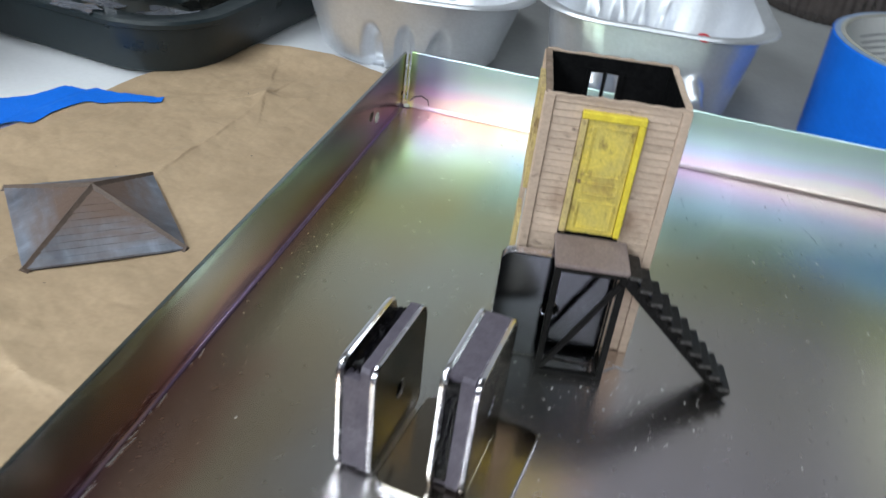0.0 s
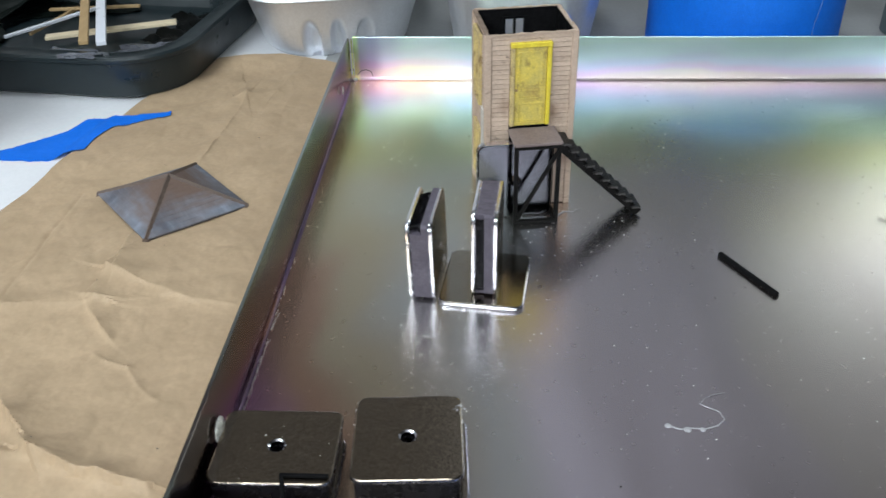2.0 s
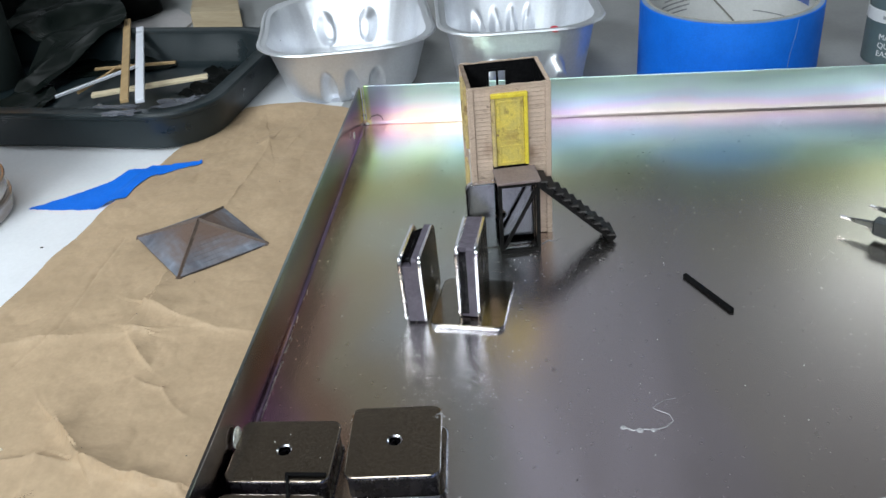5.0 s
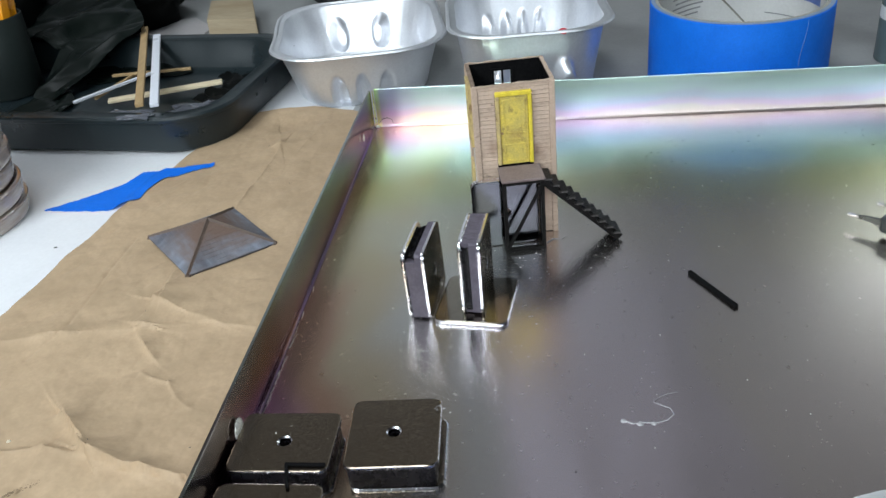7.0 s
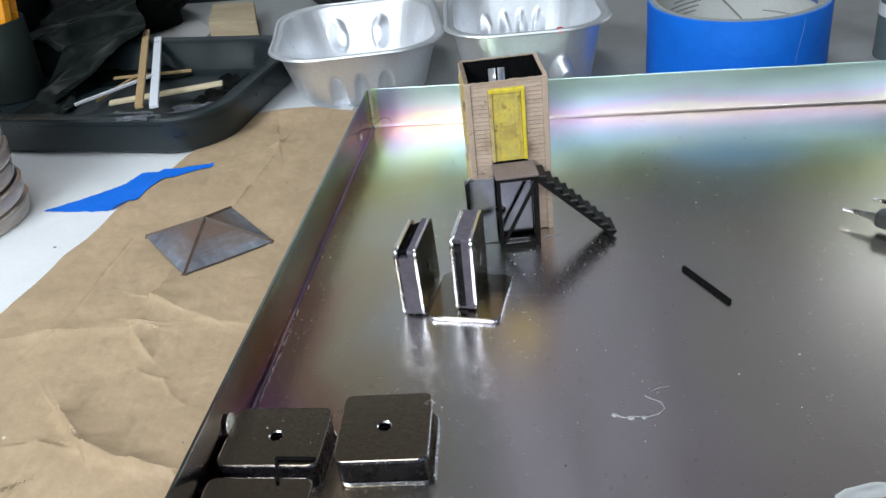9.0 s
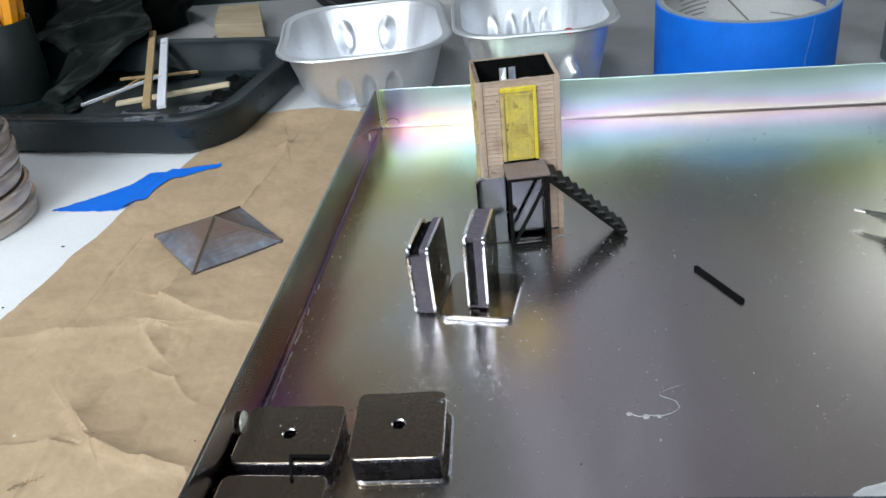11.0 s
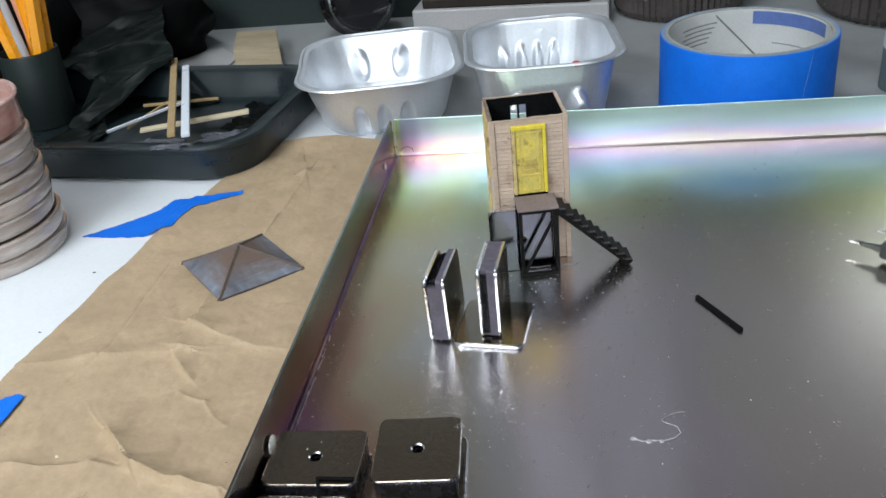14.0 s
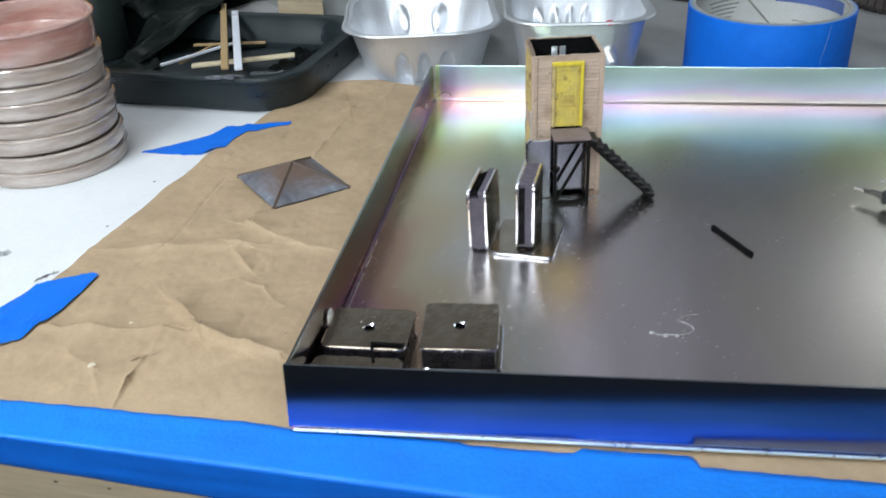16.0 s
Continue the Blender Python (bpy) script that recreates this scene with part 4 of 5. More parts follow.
        z1 = HT + 0.0001 + 0.0005 * noise.noise((b[0] * 700 + f * 9, b[2] * 700, 2.0)) + 0.00025 * noise.noise((f * 31, b[0] * 99, b[2] * 99))
        if along_x:
            x = b[0] + (b[1] - b[0]) * f
            loops.append([(x, b[2], HT - 0.0004), (x, b[3], HT - 0.0004), (x, b[3], z1), (x, b[2], z1)])
        else:
            y = b[2] + (b[3] - b[2]) * f
            loops.append([(b[0], y, HT - 0.0004), (b[1], y, HT - 0.0004), (b[1], y, z1), (b[0], y, z1)])
    loft(edge, loops, True, True)
    part("top_edge", edge, mt, tower, lb)
# corner boards
for x0, x1, y0, y1 in ((-0.0003, 0.0017, -0.0005, 0.0006), (W - 0.0017, W + 0.0003, -0.0005, 0.0006), (-0.0005, 0.0006, -0.0003, 0.0014), (-0.0005, 0.0006, D - 0.0014, D + 0.0003),
                       (W - 0.0006, W + 0.0005, 0.0006, 0.0014), (W - 0.0006, W + 0.0005, D - 0.0014, D + 0.0003), (0.0006, 0.0017, D - 0.0006, D + 0.0005), (W - 0.0017, W - 0.0006, D - 0.0006, D + 0.0005)):
    part("corner_board", box(x0, x1, y0, y1, 0.0, HT - 0.0003, 0.00015, 1), TAN, tower)

# door with its frame
door = part("door", box(DOOR[0] + 0.00152, DOOR[1] - 0.00152, -0.0006, 0.0006, DOOR[2], DOOR[3] - 0.0014, 0.00012, 1), YELLOW_WORN, tower, "stained yellow panelled door")
for b in ((DOOR[0], DOOR[0] + 0.0014, DOOR[2], DOOR[3] - 0.0016), (DOOR[1] - 0.0014, DOOR[1], DOOR[2], DOOR[3] - 0.0016), (DOOR[0], DOOR[1], DOOR[3] - 0.0016, DOOR[3])):
    part("frame", box(b[0], b[1], -0.0013, 0.0004, b[2], b[3], 0.0002, 1), YELLOW_DIRTY if b[1] < DOOR[1] and b[0] == DOOR[0] else YELLOW, door, "bright yellow door frame")
dx0, dx1 = DOOR[0] + 0.0026, DOOR[1] - 0.0026
for z0, z1 in ((DOOR[2] + 0.0012, DOOR[2] + 0.0080), (DOOR[2] + 0.0095, DOOR[2] + 0.0125), (DOOR[2] + 0.0140, DOOR[3] - 0.0030)):
    p = bmesh.new()
    for b in ((dx0, dx1, z0, z0 + 0.0004), (dx0, dx1, z1 - 0.0004, z1), (dx0, dx0 + 0.0004, z0 + 0.0004, z1 - 0.0004), (dx1 - 0.0004, dx1, z0 + 0.0004, z1 - 0.0004)):
        add_box(p, b[0], b[1], -0.00095, -0.0005, b[2], b[3])
    part("panel_moulding", p, YELLOW_WORN, door)
part("door_knob", lathe([(0.0002, 0), (0.0002, 0.0003), (0.00045, 0.0005), (0.0004, 0.0008), (0.0001, 0.0009)], 12, True, True), BRUSHWOOD, door, smooth=True).matrix_local = pose(DOOR[0] + 0.0020, -0.0006, DOOR[2] + 0.0128, 90, 0, 0)
# left side: two yellow openings and an unpainted patch
for z0, z1 in ((0.0365, 0.0585), (0.0070, 0.0250)):
    sw = part("window", box(-0.0003, 0.0006, 0.0100, 0.0190, z0, z1), YELLOW_DIRTY, tower, "dirty yellow-framed side window")
    for b in ((0.0086, 0.0100, z0 - 0.0012, z1 + 0.0012), (0.0190, 0.0204, z0 - 0.0012, z1 + 0.0012), (0.0100, 0.0190, z1 - 0.0002, z1 + 0.0012), (0.0100, 0.0190, z0 - 0.0012, z0 + 0.0002), (0.0141, 0.0149, z0 + 0.0002, z1 - 0.0002)):
        part("frame", box(-0.0010, 0.0002, b[0], b[1], b[2], b[3], 0.00015, 1), YELLOW_DIRTY, sw)
part("bare_patch", box(-0.00035, 0.0005, 0.0016, 0.0080, 0.0165, 0.0355, 0.0001, 1), BARE, tower, "unpainted pale strip of the side wall")

# ---- landing with stairs ----
st = thing("model_staircase", "black wooden model stairs with a grey-brown landing", "stairs", BASE)
X0, X1, YF = W - 0.0219, W - 0.0065, -0.0128
land = box(X0 - 0.0003, X1 + 0.0003, YF - 0.0005, -0.0008, 0.0294, 0.0305, 0.0003, 2)
part("landing", land, DECK, st, "grey-brown weathered landing")
for x in (X0 + 0.0007, X1 - 0.0007):
    for y in (YF + 0.0007, -0.0022):
        part("post", bar((x, y, 0), (x, y, 0.0294), 0.0014, 0.0014, 0.00015, up=(0, 1, 0)), WOOD_BLACK, st)
part("rail", bar((X0, YF + 0.0006, 0.0008), (X1, YF + 0.0006, 0.0008), 0.0016, 0.0016, 0.00015), WOOD_BLACK, st)
part("rail", bar((X0 + 0.0014, YF + 0.0006, 0.0287), (X1 - 0.0014, YF + 0.0006, 0.0287), 0.0012, 0.0013, 0.00015), WOOD_BLACK, st)
part("brace", bar((X0 + 0.0012, YF + 0.0002, 0.0022), (X1 - 0.0010, YF + 0.0002, 0.0270), 0.0013, 0.0009, 0.0001, up=(0, 1, 0)), WOOD_BLACK, st)
for x in (X0 + 0.0007, X1 - 0.0007):
    part("rail", bar((x, YF + 0.0014, 0.0008), (x, -0.0015, 0.0008), 0.0012, 0.0014, 0.0001), WOOD_BLACK, st)
SX, SZ, EX = X1, 0.0285, W + 0.0219
for y in (YF + 0.0012, YF + 0.0082):
    part("stringer", bar((SX - 0.0004, y, SZ), (EX, y, 0.0008), 0.0010, 0.0029, 0.0001), WOOD_BLACK, st)
N = 10
slope = math.degrees(math.atan2(SZ, EX - SX))
for i in range(N):
    f = (i + 0.55) / N
    x, z = SX + (EX - SX) * f, SZ + 0.0025 - SZ * f
    o = part("tread", box(-0.0019, 0.0013, YF - 0.0005, YF + 0.0084, -0.0004, 0.0003, 0.0001, 1), TREAD, st)
    o.matrix_local = pose(x, 0, z, 0, random.uniform(-3, 5), 0)
    part("riser", box(0.0006, 0.0011, YF + 0.0008, YF + 0.0086, -0.0022, -0.0004), WOOD_BLACK, o)
    # Lighter end piece paints the lit end of each tread.
    part("tread_end", box(-0.0013, 0.0012, YF - 0.0008, YF - 0.0005, -0.0004, 0.0002, 0.0001, 1), TREAD_LIT_END, o, "grey tread end, painted lighter as lit")

# steel square standing against the tower under the landing
cs = part("steel_square", drilled_plate(0.0127, 0.0139, 0.0028, 0.003, 0.0017, 0.0021, 0.0005), None, None, smooth=True, mats=[NICKEL_SHADED, METAL_GLINT, NICKEL_SHADED])
cs.matrix_world = BASE @ pose(W - 0.0205, -0.0038, 0.0139, 90, 0, 0)
tagged(cs, "drilled steel square standing against the model tower", "steel plate")

# ---- loose roof on the paper ----
RC = Vector((-0.0502, -0.1131, 0))
roof = thing("model_roof", "weathered grey-brown pyramid roof lying on kraft paper", "model roof", pose(RC.x, RC.y, 0.0011, 0, 3.6, 0) @ pose(0, 0, 0, 0, 0, 43.5) )
HB, RZ, TH = 0.0194, 0.0098, 0.0006
for i in range(4):
    bm = bmesh.new()
    a, b, ap = Vector((-HB, -HB, 0)), Vector((HB, -HB, 0)), Vector((0, 0, RZ))
    rows, n = 11, 12
    for j in range(rows):
        f0, f1 = j / rows, min(0.995, (j + 1) / rows)
        low, high = [], []
        for k in range(n + 1):
            p, q = a.lerp(ap, f0).lerp(b.lerp(ap, f0), k / n), a.lerp(ap, f1).lerp(b.lerp(ap, f1), k / n)
            low.append(bm.verts.new(p + Vector((0, -0.00004, 0.00010 + 0.00012 * noise.noise(p * 500 + Vector((i * 9, 0, 0)))))))
            high.append(bm.verts.new(q))
        for k in range(n):
            bm.faces.new((low[k], low[k + 1], high[k + 1], high[k]))
    thicken(bm, -TH)
    pl = part("roof_panel", bm, ROOF_GREY, roof)
    pl.matrix_local = pose(0, 0, 0, 0, 0, 90 * i)
for i in range(4):
    a = Matrix.Rotation(radians(90 * i), 4, "Z") @ Vector((HB, HB, 0.0003))
    bm = bmesh.new()
    ap = Vector((0, 0, RZ + 0.0004))
    d = (ap - a)
    s = d.cross(Vector((0, 0, 1))).normalized() * 0.0013
    loft(bm, [[a + s - Vector((0, 0, 0.0011)), a + Vector((0, 0, 0.0003)), a - s - Vector((0, 0, 0.0011))], [ap + s * 0.8 - Vector((0, 0, 0.0008)), ap + Vector((0, 0, 0.0003)), ap - s * 0.8 - Vector((0, 0, 0.0008))]], True, True)
    part("hip_cap", bm, ROOF_BROWN, roof, "brown hip cap")
    # Near-black eave strip also paints the shadow line under the roof.
    eave = bar((-HB + 0.0008, -HB + 0.0006, -0.0005), (HB - 0.0008, -HB + 0.0006, -0.0005), 0.0008, 0.0011, 0.0001)
    part("eave", eave, EAVE, roof, "dark eave edge that also draws the roof's shadow line").matrix_local = pose(0, 0, 0, 0, 0, 90 * i)

# ---- small things on the tray ----
rod = part("plastic_strip", bar((0.1367, -0.1442, 0.0007), (0.1491, -0.1662, 0.0007), 0.0015, 0.0013, 0.00015), BLACKPAINT)
tagged(rod, "short black plastic strip lying on the tray", "strip")
# Black L bars added in place of the notch between the flat magnets.
ls = thing("notch_strokes", "thin black L drawn for the notch between two magnets", "scrap")
part("arm", bar((0.0176, -0.2494, 0.0101), (0.0286, -0.2494, 0.0101), 0.0009, 0.0008, 0.0001), BLACKPAINT, ls)
part("arm", bar((0.0181, -0.2500, 0.0101), (0.0202, -0.2575, 0.0097), 0.0009, 0.0008, 0.0001), BLACKPAINT, ls)
sg = tube([(0.1083, -0.2212, 0.0002), (0.1108, -0.2225, 0.0002), (0.1139, -0.2220, 0.0002), (0.1171, -0.2222, 0.0002), (0.1204, -0.2210, 0.0002), (0.1225, -0.2187, 0.0002), (0.1218, -0.2159, 0.0002), (0.1191, -0.2144, 0.0002),
           (0.1174, -0.2132, 0.0002), (0.1191, -0.2112, 0.0002), (0.1217, -0.2096, 0.0002), (0.1247, -0.2088, 0.0002)], 0.00028, 6, 0.00009)
for v in sg.verts:
    v.co.z = max(0.00003, v.co.z * 0.8)
tagged(part("glue_thread", sg, GLUE), "thin curled thread of dried glue on the tray", "glue")
for line in ([(0.0869, -0.1206), (0.0884, -0.1186), (0.0898, -0.1176), (0.0912, -0.1184), (0.0924, -0.1182), (0.0936, -0.1166), (0.0949, -0.1160)], [(0.0716, -0.1249), (0.0740, -0.1257), (0.0787, -0.1260), (0.0830, -0.1250), (0.0858, -0.1238)]):
    gt = tube([(x, y, 0.00018) for x, y in line], 0.00022, 6, 0.00010)
    for v in gt.verts:
        v.co += Vector((0.0003 * noise.noise(v.co * 900), 0.0003 * noise.noise(v.co * 1100), 0))
        v.co.z = max(0.00003, v.co.z)
    tagged(part("glue_thread", gt, GLUE), "pale thread of dried glue at the foot of the model", "glue")
for (x, y), r in (((0.1082, -0.2212), 0.0009), ((0.1128, -0.2224), 0.0010), ((0.1165, -0.2223), 0.0008)):
    bl = lathe([(r, 0.00003), (r * 0.8, r * 0.25), (r * 0.35, r * 0.4)], 14, True, True)
    for v in bl.verts:
        v.co.x *= 1 + 0.4 * noise.noise((v.co.y * 900, x * 99, 0))
    tagged(part("glue_blob", bl, GLUE, None, smooth=True), "small dried glue blob on the tray", "glue", "glue blobs").location = (x, y, 0)



def specks(name, n, area, size, mat, label, z=lambda x, y: 0.0, cluster=None):
    bm = bmesh.new()
    rnd = random.Random(len(name) * 7 + n)
    for _ in range(n):
        if cluster and rnd.random() < 0.42:
            cx, cy, cr = rnd.choice(cluster)
            x, y = cx + rnd.gauss(0, cr), cy + rnd.gauss(0, cr)
        else:
            x, y = rnd.uniform(area[0], area[1]), rnd.uniform(area[2], area[3])
        if not (area[0] < x < area[1] and area[2] < y < area[3]):
            continue
        s = size * rnd.choice((0.4, 0.5, 0.6, 0.7, 1.0, 1.5))
        add_box(bm, -s, s * rnd.uniform(0.6, 1.4), -s * 0.7, s * 0.7, 0.00002, s * 0.8, pose(x, y, z(x, y), 0, 0, rnd.uniform(0, 360)))
    return tagged(part(name, bm, mat), label, "dust", kind="stuff")


specks("tray_dust", 330, (0.012, 0.26, -0.268, -0.01), 0.000125, DUST, "pale dust specks scattered over the tray floor",
       cluster=((0.085, -0.128, 0.006), (0.105, -0.13, 0.012), (0.10, -0.19, 0.03), (0.09, -0.16, 0.02), (0.16, -0.08, 0.03), (0.135, -0.21, 0.03)))
specks("tray_dirt", 14, (0.012, 0.26, -0.272, -0.01), 0.0002, DIRT, "dark crumbs scattered over the tray floor")
specks("paper_dirt", 14, (-0.118, -0.006, -0.27, 0.0), 0.00016, DIRT, "dark crumbs scattered over the kraft paper", z=lambda x, y: paper_z(x, y) + 0.0001)
specks("bench_dirt", 12, (-0.28, -0.125, -0.24, -0.03), 0.0003, DIRT, "dark crumbs scattered over the white bench", z=lambda x, y: BENCH_Z)

scuff = bmesh.new()
rnd = random.Random(9)
for _ in range(70):
    y = -0.205 + rnd.gauss(0, 0.022)
    x = 0.0011 + rnd.gauss(0, 0.00022)
    l, w = rnd.uniform(0.0003, 0.0024), rnd.uniform(0.000012, 0.00004)
    add_box(scuff, -w, w, -l, l, 0.0, 0.00012, pose(x, y, 0.0002, 0, 0, rnd.uniform(-7, 7)))
tagged(part("fold_scuffs", scuff, DUST), "white scuffs along the folded foot of the tray wall", "scuffs", kind="stuff")
for x, y, k in ((-0.1212, -0.1105, 1.0), (-0.1225, -0.1568, 0.7)):
    crumb = lathe([(0.0009 * k, 0.0), (0.0008 * k, 0.0002), (0.0003 * k, 0.0004)], 9, True, True)
    for v in crumb.verts:
        v.co.y *= 0.5 + 0.4 * noise.noise(v.co * 1500)
    tagged(part("crumb", crumb, DIRT), "dark flat crumb on the white bench", "crumb", "crumbs").location = (x, y, BENCH_Z)
smudge = bmesh.new()
rnd = random.Random(77)
for (ax, ay), (bx, by), wide, n in (((-0.1626, -0.1930), (-0.1542, -0.1806), 0.0022, 95), ((-0.1303, -0.2026), (-0.1247, -0.1952), 0.0016, 60)):
    tilt = math.degrees(math.atan2(by - ay, bx - ax))
    for _ in range(n):
        f, g = rnd.random(), rnd.gauss(0, 0.5)
        x, y = ax + (bx - ax) * f - (by - ay) / 0.012 * g * wide, ay + (by - ay) * f + (bx - ax) / 0.012 * g * wide
        l, w = rnd.uniform(0.0002, 0.0011), rnd.uniform(0.00012, 0.00028)
        add_box(smudge, -l, l, -w, w, 0.00002, 0.00006, pose(x, y, BENCH_Z, 0, 0, tilt + rnd.gauss(0, 35)))
tagged(part("bench_smudge", smudge, SMUDGE), "grey flaky smudges on the white bench", "dirt", kind="stuff")
for x, y, r in ((-0.0771, -0.2568, 0.0015), (-0.0768, -0.2289, 0.0008)):
    drop = lathe([(r, -0.0003), (r * 0.85, 0.0001), (r * 0.5, 0.00025), (r * 0.15, 0.0003)], 14, True, True)
    for v in drop.verts:
        v.co.y *= 0.7 + 0.5 * noise.noise((v.co.x * 700, x * 99, 0))
    tagged(part("glue_drop", drop, GLUE_PALE, None, smooth=True), "pale dried glue drop on the kraft paper", "glue", "glue drops on paper").location = (x, y, paper_z(x, y) + 0.0001)

specks("corner_chips", 18, (0.0540, 0.0582, -0.2292, -0.2250), 0.00016, SMUDGE, "pale chips at the corner of a magnet", z=lambda x, y: 0.0100, cluster=((0.0562, -0.2268, 0.0008),))
specks("magnet_specks", 9, (0.006, 0.028, -0.2505, -0.2300), 0.00012, DUST, "pale specks on a magnet", z=lambda x, y: 0.0096)
wood_specks = bmesh.new()
rnd = random.Random(5)
for _ in range(12):
    x, z = rnd.uniform(-0.13, 0.10), rnd.uniform(-0.045, -0.026)
    w = rnd.uniform(0.0002, 0.0005)
    add_box(wood_specks, -w * rnd.uniform(0.6, 2), w, -0.0002, 0.0004, -w, w * 0.6, pose(x, EDGE(x) + 0.0014 + 0.0246 * (BENCH_Z - 0.0043 - z) / 0.0883, z))
tagged(part("wood_specks", wood_specks, DIRT), "dark specks in the raw wooden bench edge", "dirt", kind="stuff")

def scrap(u, v):
    x = 0.1598 + 0.030 * u
    y = -0.2535 + 0.030 * u * (0.14 + 0.1 * v) + (0.0032 - 0.0012 * u) * v * min(1.0, 0.4 + 6 * u) + 0.0005 * noise.noise((u * 7, v * 3, 1.0))
    return (x, y, 0.0003 + 0.0016 * v * (0.6 + noise.noise((u * 5, v * 2, 4.0))))


tagged(part("paper_scrap", thicken(grid(scrap, 30, 6), 0.0002), LABEL_WHITE, None, smooth=True), "torn white scrap lying at the near wall", "scrap")
smear = bmesh.new()
rnd = random.Random(3)
for f in range(60):
    k = rnd.random()
    x, y = -0.0650 + 0.0085 * k + rnd.gauss(0, 0.0004), -0.2527 + 0.0056 * k + rnd.gauss(0, 0.0005)
    l = rnd.uniform(0.0001, 0.0005) * (1.3 - k)
    add_box(smear, -l, l, -l * 0.4, l * 0.4, 0.0, 0.00008, pose(x, y, paper_z(x, y) + 0.00012, 0, 0, 33 + rnd.uniform(-15, 15)))
tagged(part("paper_smear", smear, SMEAR), "dark greasy smear on the kraft paper", "smear", kind="stuff")

# ---- tweezers ----
tw = thing("tweezers", "steel tweezers with black grips lying in the tray", "tweezers")
HX, HY = 0.290, -0.190
for (tx, ty, tz), (bx, by) in (((0.1985, -0.1130, 0.0048), (0.232, -0.140)), ((0.2112, -0.1058, 0.0048), (0.239, -0.131))):
    bm = bmesh.new()
    tip, bend, heel = Vector((tx, ty, tz)), Vector((bx, by, 0.0062)), Vector((HX, HY, 0.0062))
    loops = []
    for p, w, hgt, nx in ((tip, 0.00025, 0.0004, bend), (tip.lerp(bend, 0.25), 0.0008, 0.0011, bend), (tip.lerp(bend, 0.55), 0.0015, 0.0022, bend), (bend, 0.0019, 0.0030, heel), (heel, 0.0019, 0.0030, heel + (heel - bend))):
        d = (nx - p).normalized()
        s = d.cross(Vector((0, 0, 1))).normalized()
        loops.append([p + s * w + Vector((0, 0, hgt)), p - s * w + Vector((0, 0, hgt)), p - s * w - Vector((0, 0, hgt)), p + s * w - Vector((0, 0, hgt))])
    loft(bm, loops, True, True)
    arm = part("arm", bm, TWEEZER, tw)
    g0 = tip.lerp(bend, 0.28)
    # The glint on the tip is a bright piece of its own.
    part("tip", bar(tip - (bend - tip).normalized() * 0.0004, tip.lerp(bend, 0.09), 0.0011, 0.0011, 0.0002), METAL_GLINT, arm, "tip painted bright for its glint")
    part("grip", bar(g0, bend.lerp(heel, 0.7), 0.0046, 0.0066, 0.0008), BLACK_PLASTIC, arm, "black rubber grip")
part("joint", box(-0.006, 0.006, -0.005, 0.005, 0, 0.009, 0.001), TWEEZER, tw).matrix_local = pose(HX, HY, 0.0009, 0, 0, -40)
part("foot", box(-0.002, 0.002, -0.004, 0.004, 0, 0.0022, 0.0004), TWEEZER, tw).matrix_local = pose(HX - 0.02, HY + 0.017, 0.0001, 0, 0, -40)

# ---- foil pans ----
def foil_pan(label, m, ax, ay, h, slope, dents, mat):
    """A pressed foil tray: sloping walls with oval dents pushed inwards, a flat floor and a curled flange."""
    ob = thing("foil_pan", label, "pan", m, "foil pans")
    N = 360

    def loop(inset, z, dent=True):
        out = []
        for p in even_loop(ax - inset, ay - inset, min(ax, ay) * 0.62 - inset * 0.4, N, z):
            a = math.atan2(p.y / ay, p.x / ax)
            push = 0.0
            if dent:
                for da, dw, z0, z1, depth in dents:
                    dd = (a - da + math.pi) % (2 * math.pi) - math.pi
                    r = math.hypot(dd / dw, (z / h - (z0 + z1) / 2) / ((z1 - z0) / 2))
                    push += 0.0046 * depth * (1 - smooth01((r - 0.45) / 0.55))
            nrm = Vector((p.x / ax ** 2, p.y / ay ** 2, 0)).normalized()
            out.append(p - nrm * (push - 0.0005 * noise.noise(p * 45)))
        return out
    zs = np.linspace(0.0012, h - 0.001, 30)
    ins = lambda z: slope * (1 - z / h) + 0.0025 * max(0, 1 - z / 0.004)
    wall = bmesh.new()
    L = [loop(slope + 0.010, 0.0, False), loop(slope + 0.003, 0.0, False)] + [loop(ins(z), z) for z in zs]
    L += [loop(-0.0004, h, False), loop(0.0006, h, False)]
    L += [loop(ins(z) + 0.0007, z + 0.0004) for z in zs[::-1]] + [loop(slope + 0.004, 0.0009, False), loop(slope + 0.010, 0.0008, False)]
    loft(wall, L, True, True)
    part("pan_body", wall, mat, ob, smooth=True)
    rim = bmesh.new()
    loft(rim, [loop(d, h + z, False) for d, z in ((0.0004, -0.0002), (-0.0010, -0.0006), (-0.0034, -0.0006), (-0.0043, 0.0), (-0.0038, 0.0009), (-0.0024, 0.0010), (-0.0016, 0.0003), (0.0002, 0.0002), (0.0008, 0.0))], closed=True)
    part("rim", rim, mat, ob, "curled foil rim", smooth=True)
    return ob


foil_pan("small aluminium foil pan with dimpled walls", pose(-0.0197, 0.0769, BENCH_Z, 0, 0, 10.5), 0.0442, 0.0516, 0.0325, 0.009,
         [(-1.88, 0.115, -0.25, 0.68, 1.3), (-1.56, 0.115, -0.25, 0.68, 1.3), (-1.24, 0.115, -0.25, 0.68, 1.3), (1.27, 0.15, 0.12, 0.80, 1.3), (1.92, 0.15, 0.12, 0.80, 1.3), (0.15, 0.10, 0.10, 0.6, 0.6)], FOIL)
